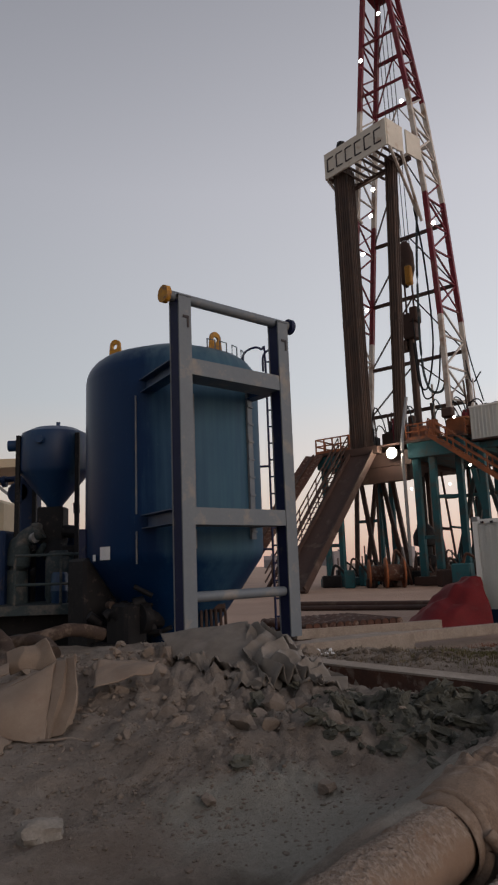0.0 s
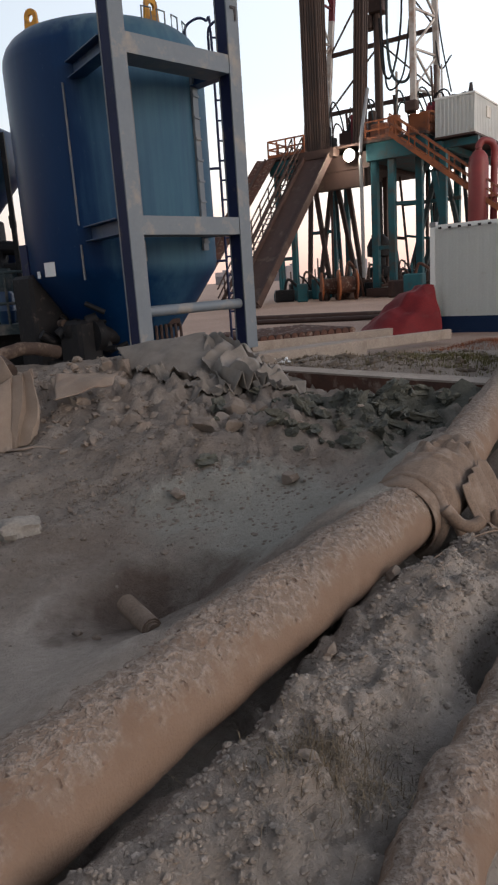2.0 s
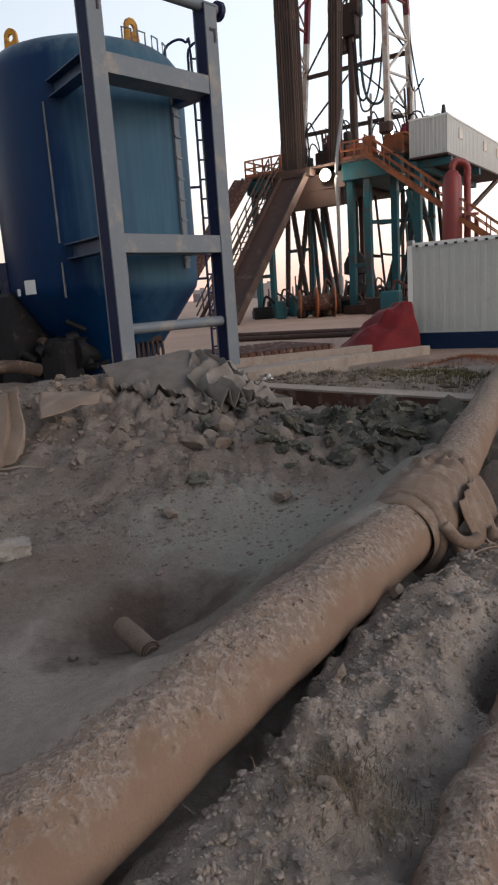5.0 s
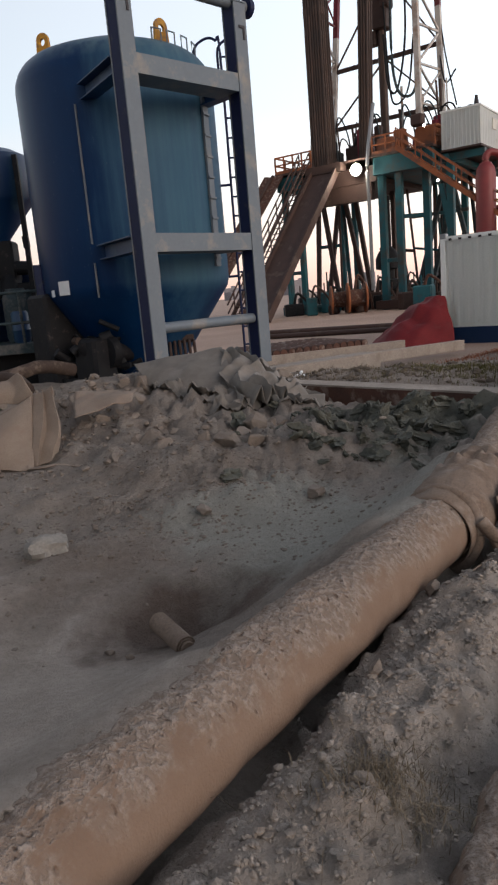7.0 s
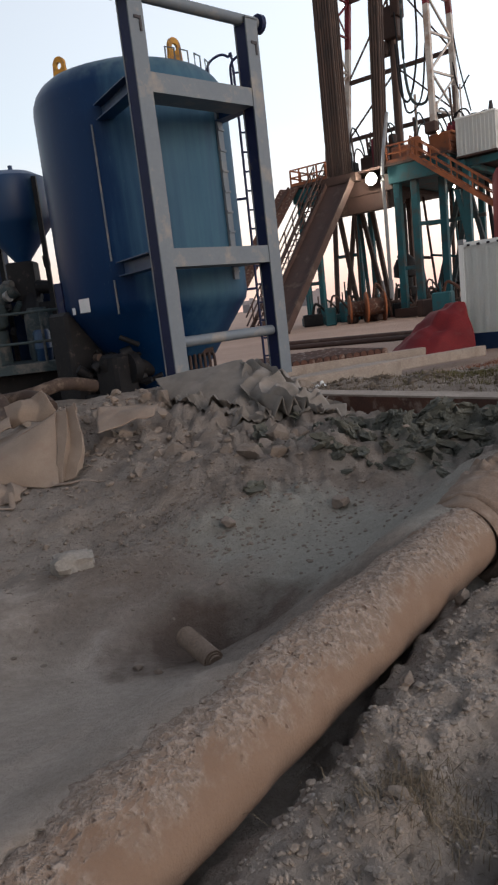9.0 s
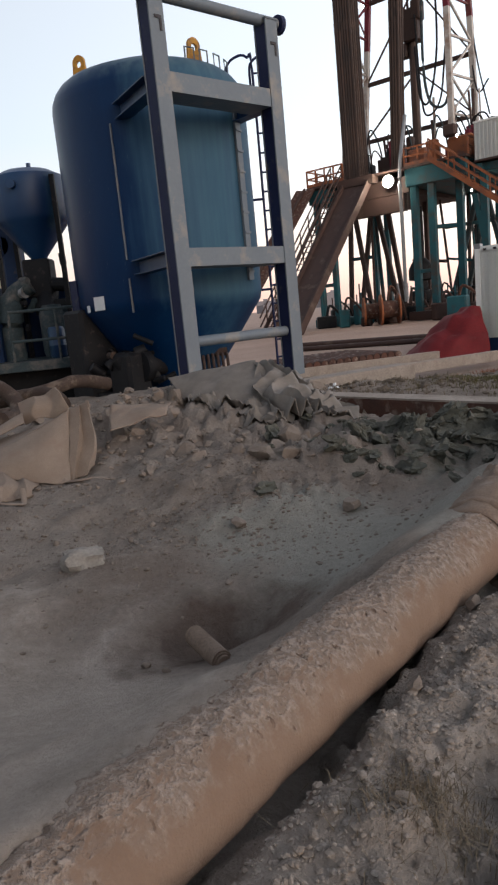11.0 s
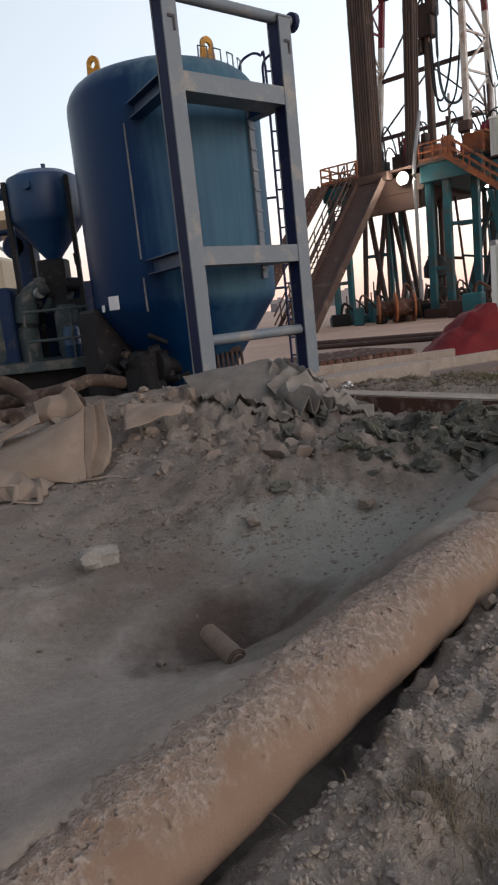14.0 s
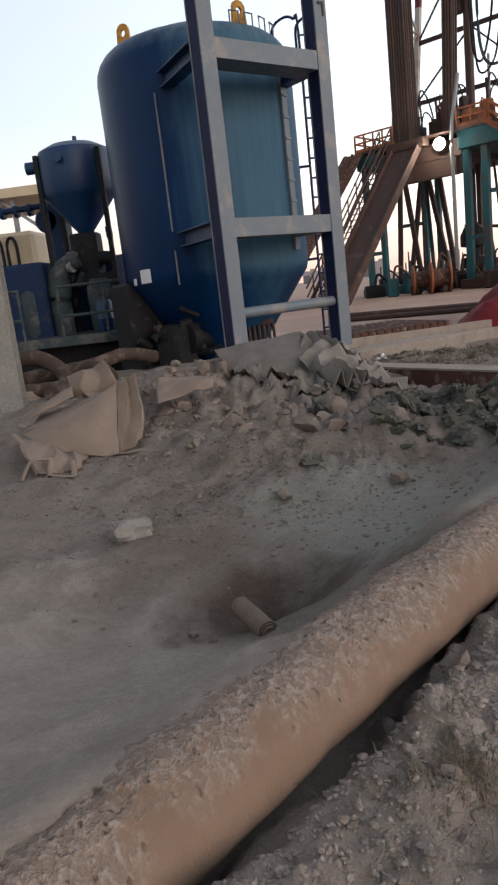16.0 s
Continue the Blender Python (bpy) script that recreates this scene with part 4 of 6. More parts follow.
blades("brown_grass", ORANGE, "reddish dead grass on a low mound", [(rg.gauss(4.7, 0.7), rg.gauss(10.6, 0.4)) for _ in range(5000)], 0.09, 9, 0.003, 1.4)

# broken pipe stub in the hollow
bm = B()
rod(bm, (-0.255, 2.09, 0.25), (-0.155, 1.92, 0.235), 0.033, 20)
bmesh.ops.bevel(bm, geom=[e for e in bm.edges if e.calc_length() < 0.03], offset=0.006, segments=2, affect="EDGES")
rod(bm, (-0.158, 1.925, 0.2353), (-0.15, 1.911, 0.234), 0.022, 16)
tagged(part("pipe_stub", bm, CLOTH, smooth=True), "short muddy pipe stub poking out of the silt", "pipe")


# ---- cloth: wrap, bags, sheets ----
def crease(p, freq, seed):
    """Sharp ridges and valleys: the folded sum of three slanting zigzags, broken up by slow noise."""
    r = random.Random(seed)
    total = 0.0
    for k in range(3):
        d = Vector((r.uniform(-1, 1), r.uniform(-1, 1), r.uniform(-0.6, 0.6))).normalized()
        ph = p.dot(d) * freq * (0.45 + 0.3 * k) + r.random() + 0.8 * noise.noise(p * freq * 0.35 + Vector((k, seed, 0)))
        strength = max(0.0, 0.55 + noise.noise(p * freq * 0.4 + Vector((seed, k * 7, 3))))
        total += (1 - 2 * abs(2 * (ph - math.floor(ph)) - 1)) * strength / (1 + 0.6 * k)
    return total * 0.6


def crumpled(name, mat, f, nu, nv, amp, freq, seed, thick=0.006, parent=None, fold=0.6, rest=True, clear=0.012):
    """A sheet f(u, v) creased by ridged noise."""
    bm = B()
    o = Vector((seed * 2.3, seed * 5.1, 0))
    grid = []
    for i in range(nu + 1):
        row = []
        for j in range(nv + 1):
            u, v = i / nu, j / nv
            p = Vector(f(u, v))
            a = amp(u, v) if callable(amp) else amp
            n3 = noise.noise_vector(p * freq * 0.7 + o * 3)
            n1 = crease(p + n3 * (0.25 / freq), freq, seed)
            p += Vector((n3.x * a * fold, n3.y * a * fold, a * n1))
            if rest:
                p.z = max(p.z, gz(p.x, p.y) + clear)
            row.append(bm.verts.new(p))
        grid.append(row)
    for i in range(nu):
        for j in range(nv):
            bm.faces.new((grid[i][j], grid[i + 1][j], grid[i + 1][j + 1], grid[i][j + 1]))
    ob = part(name, bm, mat, parent, smooth=True)
    s = ob.modifiers.new("thickness", "SOLIDIFY")
    s.thickness = thick
    return ob


def lerp2(a, b, c, d, u, v):
    """Corners: a (0,0), b (1,0), c (1,1), d (0,1)."""
    A_, B_, C_, D_ = Vector(a), Vector(b), Vector(c), Vector(d)
    return A_.lerp(B_, u).lerp(D_.lerp(C_, u), v)


def panel(corners, bulge=(0, 0, 0), sag=0.0):
    b_ = Vector(bulge)

    def f(u, v):
        p = lerp2(*corners, u, v)
        return p + b_ * (math.sin(math.pi * u) * math.sin(math.pi * v)) - Vector((0, 0, sag * math.sin(math.pi * u)))
    return f


bag = thing("bulk_bag", pose(0, 0, 0), "empty crumpled beige woven bulk bag on rubble", "bag")
def gathered(corners, count, depth, out):
    """A hanging panel gathered into upright pleats that stand out along one direction."""
    o = Vector(out)

    def f(u, v):
        k = count * (u + 0.1 * math.sin(4 * v + 3 * u))
        tri = 1 - 2 * abs(2 * (k - math.floor(k)) - 1)
        return lerp2(*corners, u, v) + o * (depth * tri * (0.5 + 0.5 * v)) + o * (0.06 * math.sin(math.pi * v))
    return f


crumpled("bag_front", BAG, panel(((-1.60, 4.10, 0.44), (-1.14, 4.12, 0.33), (-1.20, 4.53, 0.74), (-1.82, 4.35, 0.50)), (0.02, -0.08, 0.03), 0.02), 60, 46, 0.014, 3.0, 2, 0.006, bag, 0.8)
crumpled("bag_end", BAG, gathered(((-1.18, 4.14, 0.30), (-1.00, 4.25, 0.40), (-1.07, 4.58, 0.79), (-1.20, 4.54, 0.74)), 2.0, 0.04, (0.6, -0.8, 0.0)), 60, 44, 0.022, 6.5, 5, 0.006, bag, 0.8)
crumpled("bag_top", BAG, panel(((-1.82, 4.35, 0.50), (-1.20, 4.54, 0.74), (-1.30, 4.95, 0.66), (-1.88, 4.95, 0.54)), (0, 0, 0.02), 0.03), 50, 26, 0.03, 3.2, 3, 0.006, bag, 0.9)
crumpled("bag_hem", BAG, panel(((-1.91, 4.60, 0.53), (-1.55, 4.70, 0.67), (-1.61, 4.85, 0.72), (-2.01, 4.85, 0.55)), (0, -0.03, 0.02)), 36, 14, 0.02, 4, 7, 0.006, bag, 0.9)
crumpled("bag_flap", BAG, gathered(((-1.59, 3.85, 0.35), (-1.29, 3.85, 0.28), (-1.32, 4.06, 0.38), (-1.81, 4.25, 0.50)), 3.0, 0.03, (0.0, -0.7, 0.5)), 50, 30, 0.025, 6, 9, 0.006, bag, 0.9)


def strap(pts):
    bm = B()
    sweep(bm, smooth_path([(x, y, max(z, gz(x, y) + 0.012)) for x, y, z in pts], 5), 0.016, 8, flat=0.4, wobble=0.004)
    part("lifting_strap", bm, BAG, bag, smooth=True)


strap([(-1.47, 3.85, 0.41), (-1.45, 3.74, 0.32), (-1.41, 3.66, 0.24), (-1.33, 3.66, 0.23), (-1.31, 3.74, 0.31), (-1.35, 3.86, 0.39)])
strap([(-1.47, 3.88, 0.41), (-1.54, 3.85, 0.42), (-1.59, 3.82, 0.41), (-1.62, 3.74, 0.32)])
strap([(-1.81, 4.20, 0.52), (-1.71, 4.10, 0.46), (-1.61, 4.00, 0.40), (-1.44, 3.92, 0.37)])
strap([(-1.15, 4.10, 0.31), (-1.05, 4.02, 0.26), (-0.97, 4.05, 0.27), (-0.90, 4.10, 0.29)])
bag2 = thing("bulk_bag", pose(0, 0, 0), "second crumpled bag folded behind the first", "bag")
crumpled("bag_body", BAG, gathered(((-1.60, 4.85, 0.63), (-1.27, 4.85, 0.69), (-1.39, 5.00, 0.86), (-1.69, 5.00, 0.78)), 1.5, 0.04, (0.2, -0.9, 0.2)), 40, 30, 0.03, 4.5, 12, 0.006, bag2, 0.9)
crumpled("bag_corner", BAG, panel(((-1.0, 4.75, 0.55), (-0.62, 4.95, 0.58), (-0.60, 5.25, 0.66), (-1.05, 5.2, 0.66)), (0, 0, 0.03)), 24, 20, 0.035, 5, 15, 0.006, bag2)

sheet = thing("plastic_sheet", pose(0, 0, 0), "torn grey plastic sheet crumpled over the rubble", "sheet")
crumpled("sheet_flat", SHEET, panel(((-0.46, 5.72, 0.44), (0.20, 5.20, 0.42), (0.08, 6.10, 0.84), (-0.72, 6.25, 0.75)), (0.0, -0.03, 0.06)), 50, 40, 0.022, 3.0, 21, 0.004, sheet, 0.8, True, 0.055)


def pleats(corners, count, depth, lift):
    """A panel gathered into sharp pleats that deepen towards its torn lower edge."""
    def f(u, v):
        p = lerp2(*corners, u, v)
        k = count * (u + 0.16 * math.sin(5.0 * v + 2.0 * u))
        tri = 1 - 2 * abs(2 * (k - math.floor(k)) - 1)
        return p + Vector((0.05 * math.sin(9 * v + 4 * u), 0, lift * math.sin(math.pi * u) + depth * tri * (1.0 - 0.65 * v)))
    return f


crumpled("sheet_folds", SHEET, pleats(((0.10, 5.15, 0.46), (0.66, 4.98, 0.44), (0.52, 6.0, 0.62), (0.04, 6.08, 0.83)), 4.0, 0.075, 0.08), 90, 60, 0.045, 7.0, 25, 0.004, sheet, 1.0)
crumpled("torn_edge", SHEET, pleats(((0.36, 4.98, 0.42), (0.78, 4.88, 0.40), (0.72, 5.5, 0.50), (0.34, 5.6, 0.60)), 3.0, 0.06, 0.05), 60, 50, 0.05, 9, 27, 0.004, sheet, 1.0)
crumpled("torn_corner", SHEET, pleats(((-0.10, 5.12, 0.42), (0.30, 4.98, 0.41), (0.24, 5.45, 0.52), (-0.02, 5.5, 0.53)), 2.0, 0.05, 0.03), 40, 36, 0.03, 8, 28, 0.004, sheet, 1.0)
crumpled("sheet_back", SHEET, panel(((-0.70, 6.2, 0.70), (0.5, 6.0, 0.62), (0.45, 6.8, 0.5), (-0.6, 7.0, 0.5)), (0.0, 0.0, 0.05)), 30, 20, 0.05, 4, 29, 0.004, sheet, 0.8)

wrap = thing("pipe_wrap", pose(0, 0, 0), "dirty brown cloth tied round the pipe joint", "wrap")
wp = smooth_path([(x, y, 0.43) for x, y in PIPE], 14)
seg = [p for p in wp if 2.13 < p.y < 2.78 and p.x > 0.5]


def sleeve(u, v):
    k = u * (len(seg) - 1)
    i = min(int(k), len(seg) - 2)
    c = seg[i].lerp(seg[i + 1], k - i)
    d = (seg[i + 1] - seg[i]).normalized()
    side = Vector((d.y, -d.x, 0))
    a = radians(-62 + 250 * v)
    r = 0.126 + 0.035 * math.sin(math.pi * u) ** 0.7 * (0.5 + 0.5 * math.sin(a))
    q = c + side * (r * math.cos(a)) + Vector((0, 0, r * math.sin(a)))
    return q


crumpled("cloth_sleeve", CLOTH, sleeve, 44, 60, lambda u, v: (0.016 + 0.03 * u) * min(1, 8 * u, 8 * (1 - u) + 0.3), 15, 31, 0.004, wrap, 0.5, False)


def skirt(u, v):
    k = (0.32 + 0.5 * u) * (len(seg) - 1)
    i = min(int(k), len(seg) - 2)
    c = seg[i].lerp(seg[i + 1], k - i)
    d = (seg[i + 1] - seg[i]).normalized()
    side = Vector((d.y, -d.x, 0))
    return c + side * (0.155 + 0.10 * v + 0.045 * (abs(math.sin(u * 11 + v)) - 0.5) * (0.3 + v)) + Vector((0, 0, 0.09 - 0.27 * v))


crumpled("cloth_tail", CLOTH, skirt, 70, 30, 0.012, 9, 33, 0.004, wrap, 1.2)
rp = Vector((0.715, 2.185, 0.43))
rd = Vector((0.62, 0.78, 0)).normalized()
rs = Vector((rd.y, -rd.x, 0))
bm = B()
ring = [rp + rs * (0.133 * math.cos(a)) + Vector((0, 0, 0.133 * math.sin(a))) + rd * 0.03 * math.sin(a) for a in [2 * math.pi * i / 24 for i in range(25)]]
sweep(bm, ring, 0.02, 10, wobble=0.006)
part("tie", bm, CLOTH, wrap, smooth=True)
bm = B()
kn = rp + rs * 0.145 + Vector((0, 0, 0.0))
sweep(bm, smooth_path([kn + Vector((-0.01, 0, 0.05)), kn + rs * 0.04, kn + rs * 0.075 + rd * 0.03 + Vector((0, 0, -0.01)), kn + rs * 0.09 + rd * 0.06], 5), [0.022] * 16, 10, wobble=0.006)
sweep(bm, smooth_path([kn + rs * 0.03, kn + rs * 0.05 + Vector((0, 0, -0.05)), kn + rs * 0.055 + Vector((0.0, -0.01, -0.13))], 6), 0.016, 10, wobble=0.005)
part("knot", bm, CLOTH, wrap, smooth=True)
far_wrap = thing("pipe_wrap", pose(0, 0, 0), "brown cloth bound round the far pipe joint", "wrap")
bm = B()
fp = [p for p in wp if 6.9 < p.y < 7.5]
sweep(bm, [fp[0].lerp(fp[-1], i / 8) for i in range(9)], [0.125, 0.15, 0.165, 0.15, 0.16, 0.155, 0.165, 0.14, 0.12], 18, wobble=0.05)
part("cloth_band", bm, CLOTH, far_wrap, smooth=True)
crumpled("cloth_tail", CLOTH, lambda u, v: fp[0].lerp(fp[-1], 0.1 + 0.8 * u) + Vector((0.12 + 0.12 * v, -0.07 - 0.07 * v, 0.06 - 0.24 * v)), 16, 16, 0.05, 7, 41, 0.005, far_wrap)
bm = B()
wire = [(x, y, gz(x, y) + 0.012) for x, y in ((0.66, 1.86), (0.8, 1.98), (0.98, 2.12), (1.1, 2.2), (1.35, 2.42), (1.7, 2.6))]
sweep(bm, smooth_path(wire, 6), 0.0028, 6)
tagged(part("loose_wire", bm, ROPE, smooth=True), "thin pale cord lying on the gravel", "cord")

# ---- kerbs and trench behind the earth bank ----
kerb = thing("trench_edge", pose(0, 0, 0), "rusty steel channel with a dusty top edge", "kerb", kind="structure")
ka, kb = Vector((0.30, 7.05, 0)), Vector((3.35, 3.38, 0))
kd = (kb - ka).normalized()
kn = Vector((kd.y, -kd.x, 0))
bm = B()
bar(bm, ka + Vector((0, 0, 0.27)), kb + Vector((0, 0, 0.27)), 0.03, 0.26)
part("web", bm, RUSTY, kerb)
bm = B()
bar(bm, ka - kn * 0.10 + Vector((0, 0, 0.408)), kb - kn * 0.10 + Vector((0, 0, 0.408)), 0.24, 0.016)
part("top_flange", bm, CONCRETE, kerb)
slab = thing("concrete_kerb", pose(0, 0, 0), "pale dusty concrete kerb", "kerb", kind="structure")
bm = B()
bar(bm, (-0.6, 9.35, 0.08), (2.62, 11.45, 0.06), 0.42, 0.26)
bmesh.ops.bevel(bm, geom=bm.edges[:], offset=0.02, segments=2, affect="EDGES")
part("kerb_stone", bm, CONCRETE, slab)
for a, b in (((1.5, 11.9, -0.02), (5.2, 14.4, -0.1)), ((1.2, 12.6, -0.1), (2.6, 13.5, -0.1)), ((1.0, 14.4, -0.08), (4.4, 16.0, -0.12))):
    bm = B()
    bar(bm, a, b, 0.16, 0.2)
    tagged(part("timber_beam", bm, CONCRETE, None, bevel=0.01), "dusty pale beam lying on the pad", "beam", "beams")
rack = thing("pipe_rack", pose(2.2, 15.6, -0.3, 0, 0, 24), "low rack of short rusty pipes", "rack")
for k in range(13):
    bm = B()
    rod(bm, (-1.25 + 0.19 * k, -0.6, 0.33), (-1.25 + 0.19 * k, 1.6, 0.33), 0.085, 12)
    part("short_pipe", bm, RUSTY, rack, smooth=True)
for yy in (-0.4, 1.2):
    bm = B()
    box(bm, (0, yy, 0.12), (2.8, 0.16, 0.24))
    part("bearer", bm, BROWN, rack)
for (x0, y0), (x1, y1) in (((2.0, 28.4), (8.4, 25.0)), ((1.6, 25.6), (8.0, 22.6))):
    bm = B()
    rod(bm, (x0, y0, -0.22), (x1, y1, -0.22), 0.09, 10)
    tagged(part("long_pipe", bm, BROWN, None), "long dark pipe lying on the pad", "pipe", "pipes on the pad")
lime = B()
for k in range(60):
    x, y = rnd.gauss(0.75, 0.16), rnd.gauss(8.7, 0.12)
    ico(lime, Matrix.LocRotScale((x, y, gz(x, y) + 0.02), Euler((k, k, k)), (0.035, 0.025, 0.025)), 1)
tagged(part("white_stones", lime, STICKER), "small heap of white lime stones", "gravel", kind="stuff")

# ---- red tarpaulin and the white container ----
tarp = thing("red_tarpaulin", pose(0, 0, 0), "dark red tarpaulin draped over a low load", "tarpaulin")


def tarp_f(u, v):
    x = 3.85 + 1.85 * u
    y = 15.9 + 0.35 * u + 2.2 * v
    h = 1.22 * min(1, max(0, (u - 0.02) / 0.85)) ** 0.85 * min(1, max(0, math.sin(math.pi * min(1, v * 1.05)) * 1.15)) ** 0.8
    return Vector((x, y, -0.29 + h))


crumpled("tarpaulin_sheet", RED_SHEET, tarp_f, 60, 50, 0.15, 2.2, 51, 0.01, tarp)

cnt = thing("shipping_container", pose(7.52, 15.6, -0.3, 0, 0, math.degrees(math.atan2(-1.6, 1.81))), "white corrugated site container with a navy base", "container")
CW, CL, CH = 2.38, 6.06, 2.58        # local: x from -CW to 0 is the end, y the length


def corrugated(bm, a, b, z0, z1, n, depth, out):
    """A trapezoid-ribbed wall from a to b; out is its outward side."""
    a, b, out = Vector(a), Vector(b), Vector(out)
    cols = []
    for k in range(n):
        for f, o in ((0, 0), (0.32, 0), (0.5, -depth), (0.82, -depth)):
            cols.append(a.lerp(b, (k + f) / n) + out * o)
    cols.append(b)
    top = [bm.verts.new(c + Vector((0, 0, z1))) for c in cols]
    bot = [bm.verts.new(c + Vector((0, 0, z0))) for c in cols]
    for i in range(len(cols) - 1):
        bm.faces.new((bot[i], bot[i + 1], top[i + 1], top[i]))
    bmesh.ops.solidify(bm, geom=bm.faces[:], thickness=0.02)


for nm, a, b, n, o in (("end_wall", (-CW + 0.08, 0, 0), (-0.08, 0, 0), 9, (0, -1, 0)), ("side_wall", (0, 0.08, 0), (0, CL - 0.08, 0), 22, (1, 0, 0)),
                       ("end_wall", (-CW + 0.08, CL, 0), (-0.08, CL, 0), 9, (0, 1, 0)), ("side_wall", (-CW, 0.08, 0), (-CW, CL - 0.08, 0), 22, (-1, 0, 0))):
    bm = B()
    corrugated(bm, a, b, 0.40, CH - 0.1, n, 0.005 if nm == "end_wall" else 0.024, o)
    part(nm, bm, WHITE, cnt)
for x, y in ((0, 0), (-CW, 0), (0, CL), (-CW, CL)):
    bm = B()
    box(bm, (x + (-0.05 if x == 0 else 0.05), y + (0.05 if y == 0 else -0.05), CH / 2 + 0.2), (0.12, 0.12, CH - 0.40))
    part("corner_post", bm, WHITE, cnt)
    bm = B()
    box(bm, (x + (-0.06 if x == 0 else 0.06), y + (0.06 if y == 0 else -0.06), CH + 0.01), (0.16, 0.16, 0.12))
    part("corner_casting", bm, STEEL, cnt, bevel=0.01)
for a, b in (((-CW + 0.1, 0.04, CH - 0.05), (-0.1, 0.04, CH - 0.05)), ((-0.04, 0.1, CH - 0.05), (-0.04, CL - 0.1, CH - 0.05)),
             ((-CW + 0.1, CL - 0.04, CH - 0.05), (-0.1, CL - 0.04, CH - 0.05)), ((-CW + 0.04, 0.1, CH - 0.05), (-CW + 0.04, CL - 0.1, CH - 0.05))):
    bm = B()
    bar(bm, a, b, 0.1, 0.1)
    part("top_rail", bm, WHITE, cnt)
bm = B()
box(bm, (-CW / 2, CL / 2, 0.2), (CW + 0.03, CL + 0.03, 0.40))
part("base_skirt", bm, NAVY, cnt, "navy blue painted skirt")
bm = B()
box(bm, (-CW / 2, CL / 2, CH - 0.03), (CW - 0.1, CL - 0.1, 0.03))
part("roof", bm, WHITE, cnt)
for k in range(9):
    bm = B()
    box(bm, (-CW + 0.25 + 0.24 * k, -0.022, CH - 0.08), (0.07, 0.03, 0.05))
    part("vent_notch", bm, INK, cnt)
# plain marks in place of the company mark on the long side
for y0, w, z0, h in ((0.55, 0.10, 1.05, 0.85), (0.6, 0.62, 1.82, 0.10), (0.6, 0.62, 1.03, 0.10), (1.5, 0.11, 1.05, 0.85), (1.75, 0.10, 1.2, 0.6), (2.05, 0.11, 1.05, 0.85), (2.5, 0.11, 1.05, 0.85)):
    bm = B()
    box(bm, (0.006, y0 + w / 2, z0 + h / 2), (0.01, w, h))
    part("painted_mark", bm, INK, cnt)
bm = B()
lathe(bm, [(0.01, -0.16), (0.10, -0.08), (0.12, 0.0), (0.07, 0.12), (0.01, 0.22)], 14)
for v in bm.verts:
    v.co = Vector((0.008 + v.co.x * 0.05, 1.33 + v.co.y, 1.2 + v.co.z))
part("painted_mark", bm, VESSEL, cnt, "small red drop-shaped mark")

# ---- the drilling rig: local x along the floor's front, y to the back ----
RIG = pose(8.68, 47.4, 0, 0, 0, math.degrees(math.atan2(-0.62, 0.78)))
GRD = -0.3


def leg_point(front, right, z):
    t = (z - 9.2) / (48.0 - 9.2)
    y = (3.0 + 0.4 * t) if front else (6.0 - 0.4 * t)
    x0, x1 = ((4.95, 2.5) if front else (5.5, 2.5)) if right else ((-3.05, 0.55) if front else (-3.1, 0.75))
    return Vector((x0 + (x1 - x0) * t + (0.7 * math.sin(math.pi * max(0, t)) if right else 0), y, z))


mast = thing("rig_mast", RIG, "tall red and white lattice mast over the drill floor", "drilling mast")
BANDS = ((9.2, 18.6, MAST_WHITE), (18.6, 28.3, MAST_RED), (28.3, 37.2, MAST_WHITE), (37.2, 48.2, MAST_RED))
for right in (False, True):
    for front in (True, False):
        for z0, z1, mt in BANDS:
            bm = B()
            bar(bm, leg_point(front, right, z0), leg_point(front, right, z1), 0.34, 0.34, (0, 1, 0))
            part("leg", bm, mt, mast)


def mat_at(z):
    return [m for a, b, m in BANDS if a <= z <= b + 0.1][0]


for right in (False, True):
    z = 10.0
    k = 0
    while z < 46.5:
        z2 = min(z + 2.6 - 0.02 * z, 47.8)
        for (f0, a), (f1, b) in (((True, z), (False, z)), ((k % 2 == 0, z), (k % 2 == 1, z2))):
            bm = B()
            bar(bm, leg_point(f0, right, a), leg_point(f1, right, b), 0.12, 0.12)
            part("lacing", bm, mat_at(z), mast)
        if k % 3 == 1:
            bm = B()
            bar(bm, leg_point(k % 2 == 1, right, z), leg_point(k % 2 == 0, right, z2), 0.09, 0.09)
            part("lacing", bm, mat_at(z), mast)
        z, k = z2, k + 1
levels = (12.6, 16.4, 21.6, 26.6, 33.5, 38.0, 42.5)
for i, z in enumerate(levels):
    bm = B()
    bar(bm, leg_point(False, False, z), leg_point(False, True, z), 0.2, 0.26)
    part("girt", bm, BROWN if z < 30 else mat_at(z), mast)
    z2 = levels[i + 1] if i + 1 < len(levels) else 47.0
    bm = B()
    mid = (leg_point(False, False, z2) + leg_point(False, True, z2)) / 2
    bar(bm, leg_point(False, False, z), mid, 0.1, 0.1)
    part("cross_brace", bm, BROWN if z < 30 else mat_at(z), mast)
    bm = B()
    bar(bm, leg_point(False, True, z), mid, 0.1, 0.1)
    part("cross_brace", bm, BROWN if z < 30 else mat_at(z), mast)
for z in (38.5, 43.0):
    bm = B()
    bar(bm, leg_point(True, False, z), leg_point(True, True, z), 0.14, 0.18)
    part("girt", bm, mat_at(z), mast)
